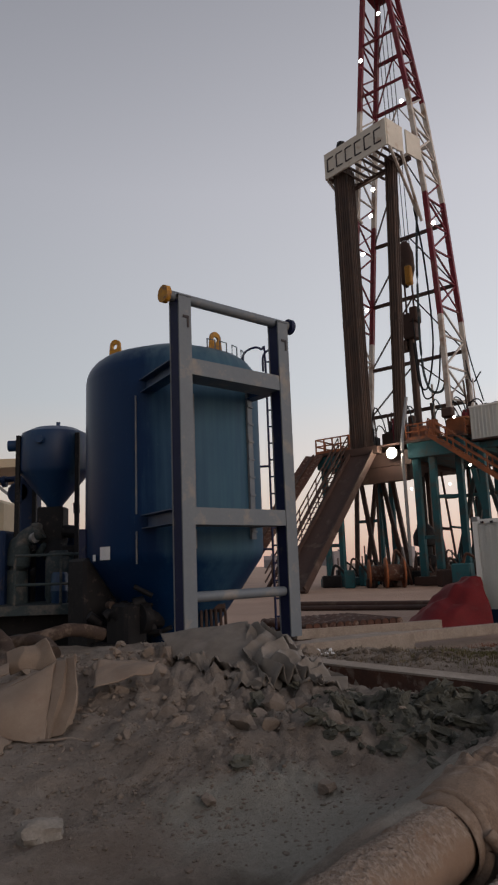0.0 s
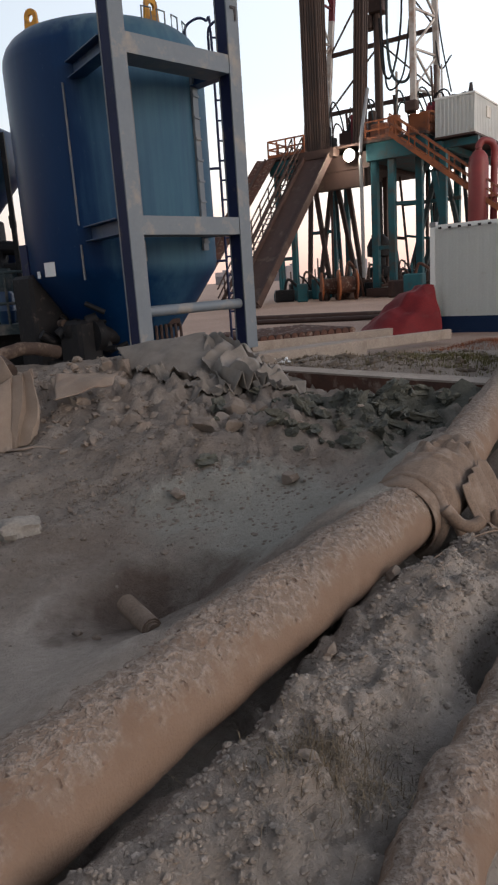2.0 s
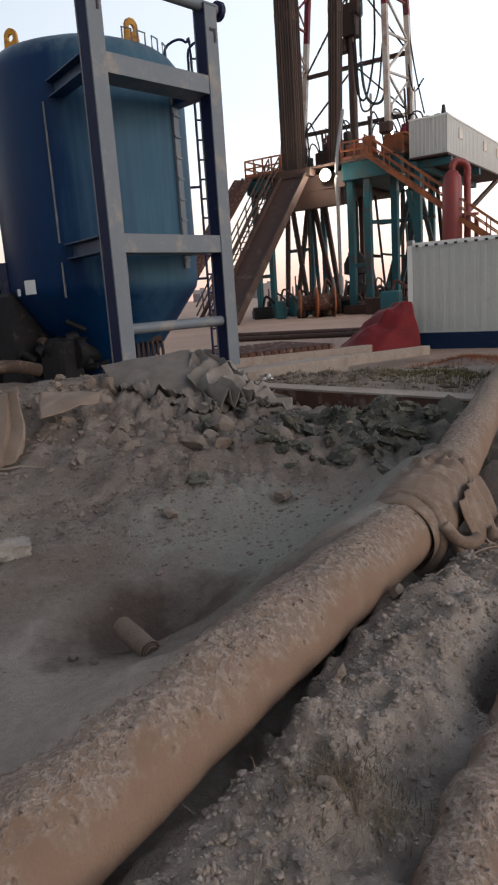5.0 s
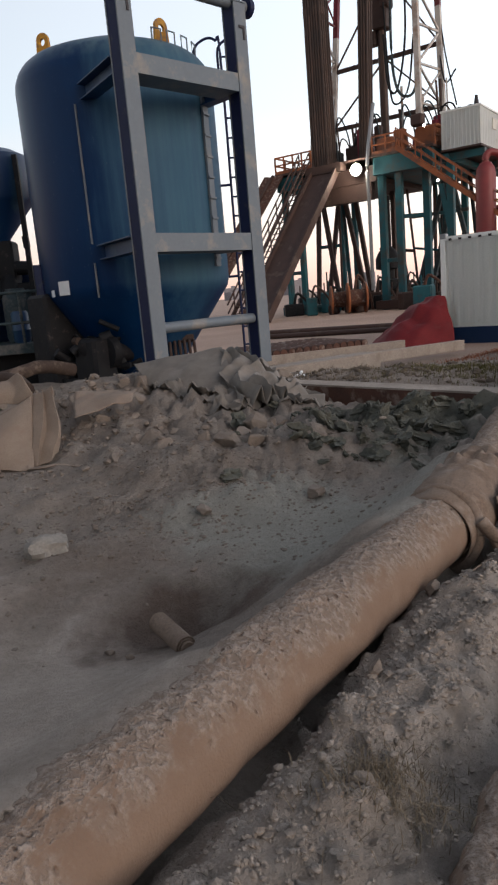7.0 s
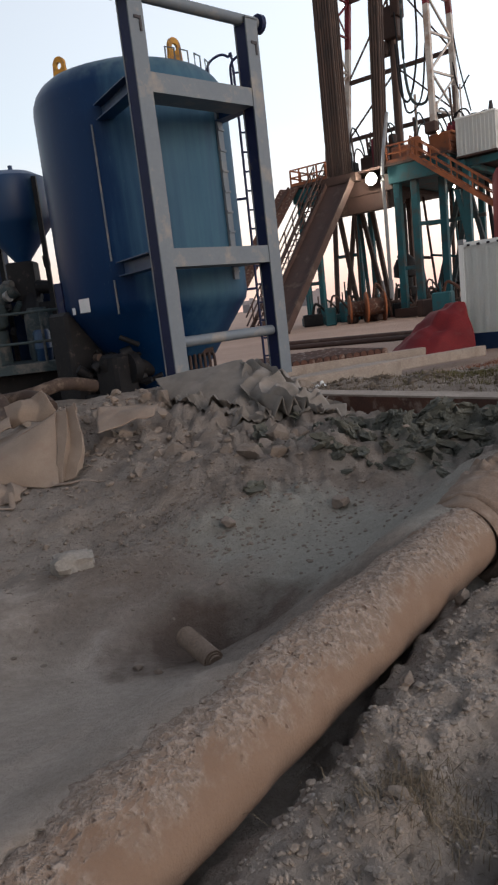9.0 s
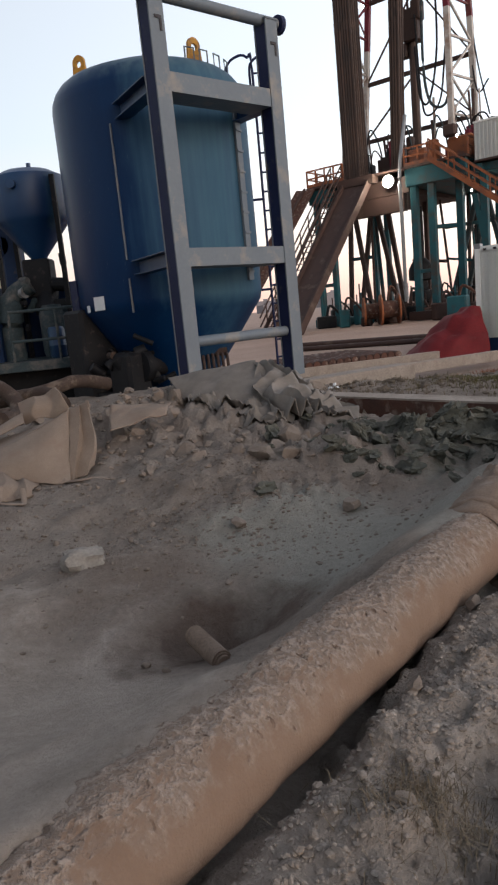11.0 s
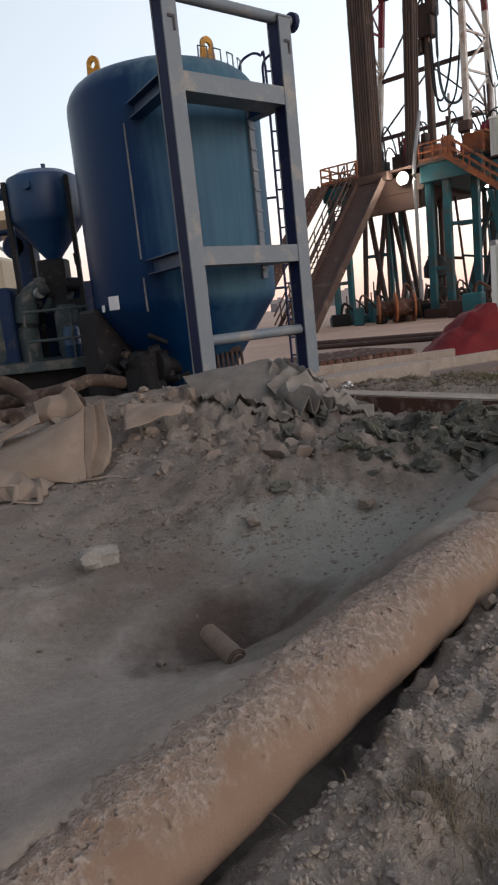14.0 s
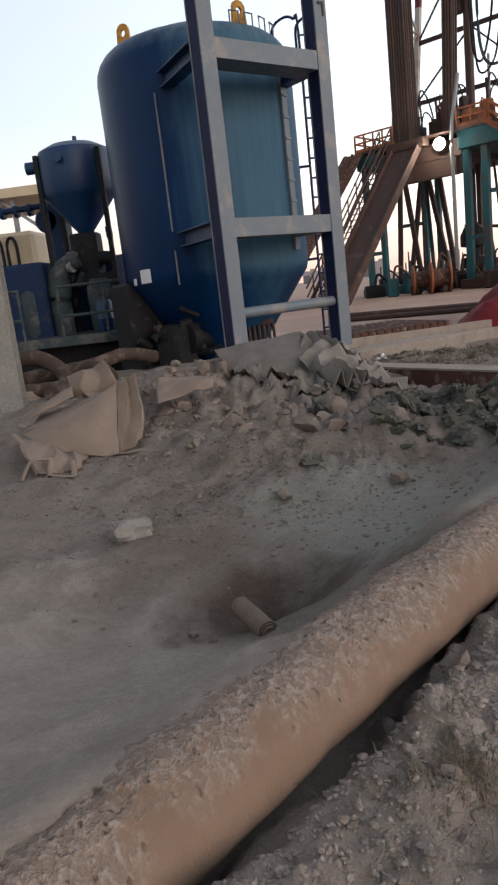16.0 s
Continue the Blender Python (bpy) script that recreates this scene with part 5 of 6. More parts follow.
# crown
bm = B()
box(bm, (1.6, 4.5, 48.3), (2.5, 2.6, 0.5))
crown = part("crown_platform", bm, MAST_RED, mast)
for x, y in ((0.5, 3.4), (2.7, 3.4), (0.5, 5.6), (2.7, 5.6)):
    bm = B()
    bar(bm, (x, y, 48.5), (x, y, 51.7), 0.13, 0.13, (0, 1, 0))
    part("crown_post", bm, MAST_WHITE if x < 1 else MAST_RED, crown)
for a, b in (((0.5, 3.4, 51.7), (2.7, 3.4, 51.7)), ((0.5, 5.6, 51.7), (2.7, 5.6, 51.7)), ((0.5, 3.4, 51.7), (0.5, 5.6, 51.7)), ((2.7, 3.4, 51.7), (2.7, 5.6, 51.7)),
             ((0.5, 3.4, 50.0), (2.7, 3.4, 51.6)), ((0.5, 5.6, 50.0), (2.7, 5.6, 51.6)), ((0.5, 3.4, 49.7), (2.7, 3.4, 49.7)), ((0.5, 3.4, 49.7), (0.5, 5.6, 49.7))):
    bm = B()
    bar(bm, a, b, 0.14, 0.14)
    part("crown_rail", bm, MAST_RED, crown)
for k in range(4):
    bm = B()
    rod(bm, (0.9 + 0.35 * k, 4.5 - 0.07, 49.1), (0.9 + 0.35 * k, 4.5 + 0.07, 49.1), 0.55, 20)
    part("sheave", bm, BROWN, crown)
# racking board with its wind wall
bl, br = Vector((-2.2, 0.25, 30.6)), Vector((3.6, -0.83, 30.6))
bdx = (br - bl).normalized()
bdy = Vector((-bdx.y, bdx.x, 0))
board = thing("racking_board", RIG, "white racking board with a lettered wind wall on the mast", "racking board")
bm = B()
bar(bm, bl + Vector((0, 0, 1.05)), br + Vector((0, 0, 1.05)), 0.12, 2.1)
front_panel = part("front_panel", bm, BOARD_WHITE, board)
bm = B()
bar(bm, br + bdy * 0.06 + Vector((0, 0, 1.05)), br + bdy * 1.9 + Vector((0, 0, 1.05)), 0.12, 2.1)
part("side_panel", bm, BOARD_WHITE, board)
bm = B()
bar(bm, br + bdy * 2.1 + bdx * 0.15 + Vector((0, 0, 1.0)), br + bdy * 3.9 + bdx * 0.15 + Vector((0, 0, 1.0)), 0.12, 1.9)
part("side_panel", bm, BOARD_WHITE, board)
bm = B()
bar(bm, bl + bdy * 0.06 + Vector((0, 0, 1.05)), bl + bdy * 3.0 + Vector((0, 0, 1.05)), 0.12, 2.1)
part("side_panel", bm, BOARD_WHITE, board)
for k in range(9):
    bm = B()
    p = bl + bdx * (0.3 + 0.65 * k)
    bar(bm, p + bdy * 0.1, p + bdy * (2.6 if k not in (4, 5) else 3.6), 0.16, 0.14)
    part("finger", bm, BROWN, board)
bm = B()
bar(bm, bl + bdy * 2.7, br + bdy * 2.7, 0.35, 0.25)
part("back_beam", bm, BROWN, board)
for a, b in ((bl + bdy * 0.3, Vector((-0.75, 3.0, 27.5))), (br + bdy * 0.3, Vector((3.9, 3.0, 26.5))), (br + bdy * 1.5 + bdx * 0.1, Vector((4.1, 3.0, 26.0)))):
    bm = B()
    bar(bm, a, b, 0.16, 0.16)
    part("strut", bm, MAST_WHITE, board)
# six plain outlined marks in place of the lettering
for k in range(6):
    c = bl + bdx * (0.62 + 0.91 * k) - bdy * 0.075 + Vector((0, 0, 1.02))
    w, h = 0.30, 0.52
    for a, b in (((-w, -h), (-w, h)), ((-w, h), (w, h)), ((-w, -h), (w, -h))):
        bm = B()
        p, q = c + bdx * a[0] + Vector((0, 0, a[1])), c + bdx * b[0] + Vector((0, 0, b[1]))
        bar(bm, p, q, 0.03, 0.11, (0, 0, 1) if a[1] == b[1] else bdx)
        part("painted_mark", bm, INK, front_panel)
bm = B()
rod(bm, bl + bdx * 1.3 + bdy * 0.5 + Vector((0, 0, 2.1)), bl + bdx * 1.3 + bdy * 0.5 + Vector((0, 0, 2.7)), 0.45, 12, 0.3)
part("winch", bm, BLACK, board)

# standing drill pipe
stand = thing("drill_pipe_stand", RIG @ pose(-1.55, 0.5, 9.25, 0, 0, 0), "dark drill pipe standing in the rack on the floor", "drill pipe", "racked drill pipe")
bm = B()
rod(bm, (0, 0, 0), (0, 0, 21.6), 0.09, 8)
part("pipe_body", bm, DRILLPIPE, stand)
for z in (0.1, 9.2, 18.4, 21.4):
    bm = B()
    rod(bm, (0, 0, z), (0, 0, z + 0.5), 0.105, 8)
    part("tool_joint", bm, DRILLPIPE, stand)
for i in range(7):
    for j in range(5):
        if i or j:
            copy_thing(stand, RIG @ pose(-1.55 + 0.18 * i, 0.5 + 0.27 * j, 9.25, 0.0, -0.25 + 0.02 * i, 0))
for i in range(4):
    for j in range(3):
        copy_thing(stand, RIG @ pose(1.45 + 0.18 * i, 1.4 + 0.3 * j, 9.25, 0.0, 2.4, 0))

# travelling block, top drive and lines
block = thing("travelling_block", RIG, "brown travelling block with a yellow hook hanging in the mast", "block")
bm = B()
lathe(bm, [(0.1, 21.8), (0.5, 22.3), (0.75, 23.2), (0.72, 24.4), (0.45, 25.3), (0.1, 25.6)], 14, (1.95, 4.3))
for v in bm.verts:
    v.co.y = 4.3 + (v.co.y - 4.3) * 0.55
part("block_body", bm, BROWN, block, smooth=True)
bm = B()
box(bm, (2.3, 4.0, 22.6), (0.5, 0.5, 1.5))
part("hook_body", bm, YELLOW, block, bevel=0.08)
for dx in (-0.45, -0.15, 0.15, 0.45):
    bm = B()
    rod(bm, (1.95 + dx, 4.3, 25.2), (1.6 + dx * 1.3, 4.5, 48.2), 0.03, 6)
    part("drill_line", bm, BLACK, block)
drive = thing("top_drive", RIG, "dirty brown top drive hanging under the block", "top drive")
bm = B()
box(bm, (2.1, 4.2, 18.6), (1.0, 1.0, 2.0))
box(bm, (2.5, 4.1, 19.4), (0.6, 0.9, 1.2))
box(bm, (1.5, 4.1, 17.2), (0.5, 0.6, 0.9))
part("motor_housing", bm, BROWN, drive, bevel=0.08)
bm = B()
rod(bm, (2.05, 4.2, 9.2), (2.05, 4.2, 17.8), 0.28, 10)
part("drill_string", bm, DRILLPIPE, drive)
for dx in (-0.3, 0.3):
    bm = B()
    rod(bm, (2.1 + dx, 4.2, 19.5), (2.1 + dx, 4.2, 22.2), 0.08, 8)
    part("link", bm, BROWN, drive)


def hanging(name, pts, r, mat, label):
    bm = B()
    sweep(bm, smooth_path(pts, 8), r, 8)
    ob = part(name, bm, mat, None, smooth=True, at=RIG)
    return tagged(ob, label, "hose")


hanging("mud_hose", [(3.6, 3.4, 27.0), (3.3, 3.2, 22.0), (3.2, 3.0, 16.0), (3.6, 2.9, 13.4), (4.5, 3.0, 13.0), (5.0, 3.1, 14.4)], 0.09, PALE, "pale mud hose looped inside the mast")
hanging("mud_hose", [(3.4, 3.4, 27.5), (3.9, 3.3, 23.0), (4.1, 3.2, 17.0), (3.5, 3.1, 13.6), (2.9, 3.0, 13.9), (2.6, 3.2, 17.0)], 0.07, BLACK, "dark hose hanging in the mast")
hanging("service_loop", [(2.5, 3.6, 19.0), (2.9, 3.2, 14.0), (3.4, 2.9, 12.6), (4.3, 2.9, 13.4), (4.7, 3.0, 16.4)], 0.06, BLACK, "black service cable loop")
hanging("stand_pipe", [(2.75, -0.3, 1.0), (2.75, -0.3, 6.0), (2.75, -0.3, 9.0), (2.7, 1.0, 12.5)], 0.12, STEEL, "grey riser pipe up the rig front")
hanging("guy_cable", [(5.2, 6.0, 19.0), (5.7, 5.9, 15.6), (6.4, 5.8, 12.4)], 0.05, BLACK, "steel cable from mast to floor")
hanging("guy_cable", [(5.1, 6.0, 17.6), (5.7, 5.6, 14.0), (6.6, 5.2, 14.4)], 0.05, BLACK, "steel cable from mast to floor")

# substructure
sub = thing("substructure", RIG, "teal steel substructure carrying the drill floor", "substructure")


def col(a, b, w, mt, name="column"):
    bm = B()
    bar(bm, a, b, w, w, (0, 1, 0))
    # flanges, so that the post reads as a rolled section
    part(name, bm, mt, sub, bevel=0.02)


for x, y in ((-3.9, 0.4), (-2.75, 0.4), (-3.9, 8.6), (-2.75, 8.6)):
    col((x, y, GRD), (x, y, 8.2), 0.36, TEAL)
for x, y in ((3.35, 0.4), (4.5, 0.4), (5.9, 1.4), (5.9, 8.6), (4.5, 8.6)):
    col((x, y, GRD), (x, y, 8.2), 0.42, TEAL)
for a, b in (((-4.9, 6, GRD), (-4.4, 6, 8.2)), ((-4.1, 6, GRD), (-2.6, 6, 8.2)), ((-2.4, 5, GRD), (-3.6, 5, 8.2)), ((-0.6, 6, GRD), (-2.3, 6, 8.2)), ((-0.2, 6, GRD), (-1.4, 6, 8.2)),
             ((3.0, 6, GRD), (5.5, 6, 8.2)), ((4.0, 6, GRD), (6.3, 6, 8.2)), ((7.8, 6, GRD), (5.8, 6, 8.2)), ((1.6, 6, GRD), (1.6, 6, 8.2)), ((2.3, 7, GRD), (1.0, 7, 8.2))):
    col(a, b, 0.3, BROWN if a[0] < 2.5 else PALE, "diagonal_leg")
for a, b in (((-3.9, 0.4, 0.1), (-2.75, 0.4, 0.1)), ((-3.9, 0.4, 2.6), (-2.75, 0.4, 2.6)), ((3.35, 0.4, 2.8), (4.5, 0.4, 2.8)), ((3.35, 0.4, 0.1), (5.9, 0.4, 0.1)), ((-2.7, 6.0, 4.5), (-4.4, 6.0, 4.5)),
             ((3.0, 6.0, 5.8), (7.0, 6.0, 5.8)), ((4.5, 0.4, 5.4), (5.9, 1.4, 5.4))):
    col(a, b, 0.24, TEAL, "tie_beam")
for x in (-3.3, 4.6):
    bm = B()
    box(bm, (x, 4.5, 0.02), (1.9 if x < 0 else 3.4, 9.6, 0.55))
    part("base_box", bm, TEAL if x < 0 else BROWN, sub)
for c, s, mt in (((-3.3, 4.5, 8.55), (1.9, 9.0, 0.9), TEAL), ((4.9, 4.5, 8.6), (3.9, 9.0, 1.1), TEAL), ((0.4, 4.5, 8.25), (5.4, 8.6, 1.0), BROWN), ((0.3, 0.5, 7.3), (4.8, 0.5, 1.2), BROWN)):
    bm = B()
    box(bm, c, s)
    part("floor_girder", bm, mt, sub, bevel=0.02)
bm = B()
box(bm, (1.35, 4.5, 9.16), (11.2, 9.4, 0.14))
part("drill_floor", bm, BROWN, sub)


def railing(root, a, b, n, h=1.1, mt=ORANGE, w=0.09, toe=True):
    a, b = Vector(a), Vector(b)
    for k in range(n + 1):
        p = a.lerp(b, k / n)
        bm = B()
        bar(bm, p, p + Vector((0, 0, h)), w, w, (0, 1, 0))
        part("rail_post", bm, mt, root)
    for f in ((0.5, 1.0) if not toe else (0.12, 0.55, 1.0)):
        bm = B()
        bar(bm, a + Vector((0, 0, h * f)), b + Vector((0, 0, h * f)), w, w * (2.2 if f < 0.2 else 1.0))
        part("rail_bar", bm, mt, root)


railing(sub, (-4.2, -0.1, 9.2), (-1.4, -0.1, 9.2), 4)
railing(sub, (-4.2, -0.1, 9.2), (-4.2, 9.0, 9.2), 7)
railing(sub, (3.0, -0.1, 9.2), (4.8, -0.1, 9.2), 2)
railing(sub, (6.9, 0.3, 9.2), (6.9, 9.0, 9.2), 7)
railing(sub, (-4.2, 9.0, 9.2), (6.9, 9.0, 9.2), 9)
winch = thing("floor_winch", RIG @ pose(5.6, 3.0, 9.25), "rusty orange winch gear on the drill floor", "winch")
for c, s in (((0, 0, 0.8), (1.6, 1.2, 1.6)), ((-2.4, -1.2, 0.6), (1.2, 0.9, 1.2)), ((-0.4, -1.0, 1.9), (0.8, 0.6, 0.7)), ((-3.6, 0.2, 1.2), (0.5, 0.5, 2.4)), ((1.0, 1.5, 1.2), (0.8, 2.0, 2.2))):
    bm = B()
    box(bm, c, s)
    part("housing", bm, ORANGE if c[2] < 1 else BROWN, winch, bevel=0.1)
for x in (1.6, 2.3):
    bm = B()
    rod(bm, (x, 0.8, 2.0), (x, 1.1, 2.0), 0.55, 16)
    part("sheave", bm, BLACK, winch, smooth=True)
bm = B()
bar(bm, (0.6, 0.4, 1.4), (2.3, 1.0, 2.2), 0.3, 0.3)
part("arm", bm, MAST_WHITE, winch)

# the pipe ramp
ramp = thing("pipe_ramp", RIG, "worn brown steel ramp from ground to drill floor", "ramp")
bm = B()
bar(bm, (-0.3, 0.0, 9.0), (-0.3, -9.6, -0.2), 1.9, 0.2, (0, 1, 1))
part("ramp_deck", bm, BROWN, ramp)
for x in (-1.2, 0.62):
    bm = B()
    bar(bm, (x, 0.0, 9.12), (x, -9.6, -0.08), 0.14, 0.5, (0, 1, 1))
    part("ramp_side", bm, BROWN, ramp)
bm = B()
box(bm, (-0.3, -0.2, 8.9), (2.6, 0.8, 0.5))
part("ramp_head", bm, BROWN, ramp)


def stair(name, a, b, width, label, mt, n=22, side=(1, 0, 0)):
    root = thing(name, RIG, label, "stair")
    a, b, sd = Vector(a), Vector(b), Vector(side)
    for s in (-0.5, 0.5):
        o = sd * (s * width)
        bm = B()
        bar(bm, a + o, b + o, 0.08, 0.26)
        part("stringer", bm, mt, root)
        for h in (0.6, 1.1):
            bm = B()
            bar(bm, a + o + Vector((0, 0, h)), b + o + Vector((0, 0, h)), 0.07, 0.07)
            part("handrail", bm, mt, root)
        for k in range(0, n, 3):
            p = a.lerp(b, k / n) + o
            bm = B()
            bar(bm, p, p + Vector((0, 0, 1.1)), 0.06, 0.06, (0, 1, 0))
            part("baluster", bm, mt, root)
    for k in range(n):
        p = a.lerp(b, (k + 0.5) / n)
        bm = B()
        bar(bm, p - sd * width / 2, p + sd * width / 2, 0.26, 0.04)
        part("tread", bm, BROWN, root)
    return root


stair("ramp_stair", (-1.9, -0.1, 9.1), (-1.9, -9.4, -0.2), 0.8, "narrow steel stair beside the ramp", BROWN, 26)
chute = thing("floor_chute", RIG, "dark red-brown boxed chute from the drill floor to the ground", "chute")
bm = B()
bar(bm, (-4.3, -0.2, 8.9), (-4.9, -9.6, -0.3), 0.9, 0.14, (0, 1, 1))
part("chute_deck", bm, BROWN, chute)
for o in (-0.45, 0.45):
    bm = B()
    bar(bm, (-4.3 + o, -0.2, 9.15), (-4.9 + o, -9.6, -0.05), 0.1, 0.6, (0, 1, 1))
    part("chute_side", bm, RUSTY, chute)
stair("side_stair", (5.0, -0.6, 9.25), (17.0, -0.6, 0.0), 0.9, "orange railed stair down the rig side", ORANGE, 30, (0, 1, 0))

# driller's cabin on its own beams
cab = thing("driller_cabin", RIG @ pose(7.3, 0.3, 8.72), "white corrugated cabin beside the drill floor", "cabin")
for nm, a, b, n, o in (("end_wall", (0, 0, 0), (2.3, 0, 0), 10, (0, -1, 0)), ("side_wall", (2.3, 0, 0), (2.3, 14.4, 0), 46, (1, 0, 0)), ("end_wall", (0, 14.4, 0), (2.3, 14.4, 0), 10, (0, 1, 0)),
                       ("side_wall", (0, 0, 0), (0, 14.4, 0), 46, (-1, 0, 0))):
    bm = B()
    corrugated(bm, a, b, 0.0, 2.15, n, 0.018, o)
    part(nm, bm, WHITE, cab)
for z in (0.02, 2.17):
    bm = B()
    box(bm, (1.15, 7.2, z), (2.4, 14.5, 0.1))
    part("roof" if z > 1 else "cabin_floor", bm, WHITE if z > 1 else BROWN, cab)
for y in (2.6, 8.3, 11.8):
    bm = B()
    box(bm, (2.33, y, 1.45), (0.06, 0.75, 0.62))
    part("window_cover", bm, BOARD_WHITE, cab, bevel=0.02)
bm = B()
rod(bm, (2.0, 0.3, 2.2), (2.0, 0.3, 2.75), 0.16, 10, 0.08)
part("roof_horn", bm, INK, cab)
cabbase = thing("cabin_stand", RIG, "teal beams and brown braces under the cabin", "support")
for a, b, w, mt in (((6.9, 0.9, 8.42), (9.7, 0.9, 8.42), 0.4, TEAL), ((6.9, 7.0, 8.42), (9.7, 7.0, 8.42), 0.4, TEAL), ((7.5, 0.4, 8.42), (7.5, 13.8, 8.42), 0.35, TEAL),
                    ((9.5, 12.4, 8.4), (8.4, 8.0, 5.8), 0.25, BROWN), ((7.6, 0.9, GRD), (7.6, 0.9, 8.3), 0.4, TEAL), ((7.0, 0.9, 7.0), (7.6, 0.9, 4.0), 0.3, TEAL)):
    bm = B()
    bar(bm, a, b, w, w, (0, 1, 0) if a[0] == b[0] and a[1] == b[1] else (0, 0, 1))
    part("support_beam", bm, mt, cabbase)

# red separator vessels beside the container
ves = thing("red_separator", pose(16.15, 40.4, GRD), "tall red pressure vessel with flanged pipes", "vessel")
bm = B()
lathe(bm, [(0.5, 0.0), (0.56, 0.3), (0.56, 7.1), (0.5, 7.5), (0.3, 7.8), (0.05, 7.9)], 24)
part("vessel_shell", bm, VESSEL, ves, smooth=True)
bm = B()
sweep(bm, smooth_path([(0.0, 0, 7.7), (0.02, 0, 8.1), (0.3, 0, 8.35), (0.85, 0, 8.1), (0.95, 0.1, 7.0), (0.95, 0.1, 3.0), (0.95, 0.1, 0.0)], 6), 0.2, 12)
part("riser_pipe", bm, VESSEL, ves, smooth=True)
for z in (5.4, 2.2):
    bm = B()
    box(bm, (1.0, 0, z), (0.95, 0.5, 0.14))
    part("flange", bm, VESSEL, ves)
bm = B()
rod(bm, (1.5, 0.1, 0), (1.5, 0.1, 5.2), 0.13, 10)
part("side_pipe", bm, VESSEL, ves, smooth=True)
shed = thing("canopy_shelter", pose(18.6, 36.5, GRD, 0, 0, 20), "small flat canopy over a rusty engine", "shelter")
bm = B()
box(bm, (1.5, 0, 6.1), (4.2, 2.6, 0.12))
part("canopy_roof", bm, CREAM, shed)
for x, y in ((-0.4, -1.1), (3.4, -1.1), (-0.4, 1.1), (3.4, 1.1)):
    bm = B()
    bar(bm, (x, y, 0), (x, y, 6.1), 0.1, 0.1, (0, 1, 0))
    part("canopy_post", bm, BROWN, shed)
bm = B()
box(bm, (1.6, 0, 4.9), (2.0, 1.2, 1.2))
box(bm, (1.6, 0, 2.2), (3.4, 2.0, 4.3))
rod(bm, (2.2, -0.2, 5.4), (2.2, -0.2, 7.0), 0.1, 8)
part("engine_block", bm, RUSTY, shed, bevel=0.12)

# machinery crowding the drill floor round the mast's foot
rf = random.Random(21)
for k in range(22):
    x, y = rf.uniform(-2.6, 6.2), rf.uniform(1.8, 7.5)
    g = thing("floor_gear", RIG @ pose(x, y, 9.23, 0, 0, rf.uniform(-15, 15)), "rusty drilling machinery standing on the drill floor", "equipment", "gear on the drill floor")
    h = rf.uniform(0.8, 2.4)
    bm = B()
    box(bm, (0, 0, h / 2), (rf.uniform(0.3, 1.0), rf.uniform(0.3, 0.9), h))
    part("casing", bm, rf.choice((ORANGE, BROWN, BROWN, MAST_RED, BLACK)), g, bevel=0.06)
    bm = B()
    rod(bm, (0.1, 0, h), (0.1 + rf.uniform(-0.2, 0.2), 0, h + rf.uniform(0.6, 3.0)), rf.uniform(0.05, 0.1), 8)
    part("riser", bm, rf.choice((BROWN, STEEL, MAST_WHITE)), g)
    bm = B()
    sweep(bm, smooth_path([(0, 0, h), (0.4, -0.1, h + rf.uniform(0.5, 1.5)), (1.0, -0.2, h + 0.3), (1.3, -0.2, 0.2)], 5), 0.05, 8)
    part("hose_loop", bm, rf.choice((BLACK, BROWN, PALE)), g, smooth=True)
for k in range(9):
    z0 = rf.uniform(GRD, 4.0)
    x, y = rf.uniform(-2.2, 8.5), rf.uniform(3.0, 8.8)
    bm = B()
    rod(bm, (x, y, z0 if rf.random() < 0.3 else GRD), (x + rf.uniform(-0.9, 0.9), y + rf.uniform(-0.6, 0.6), 8.1), rf.uniform(0.06, 0.16), 8)
    part("strut_pipe", bm, rf.choice((BROWN, BROWN, TEAL, PALE, BLACK)), sub)
for k in range(4):
    z0 = rf.uniform(0.6, 6.8)
    x = rf.uniform(-3.5, 5.0)
    bm = B()
    rod(bm, (x, rf.uniform(4, 8.5), z0), (x + rf.uniform(1.4, 3.4), rf.uniform(4, 8.5), z0 + rf.uniform(-0.5, 0.5)), rf.uniform(0.06, 0.12), 8)
    part("cross_pipe", bm, rf.choice((BROWN, TEAL, BLACK)), sub)

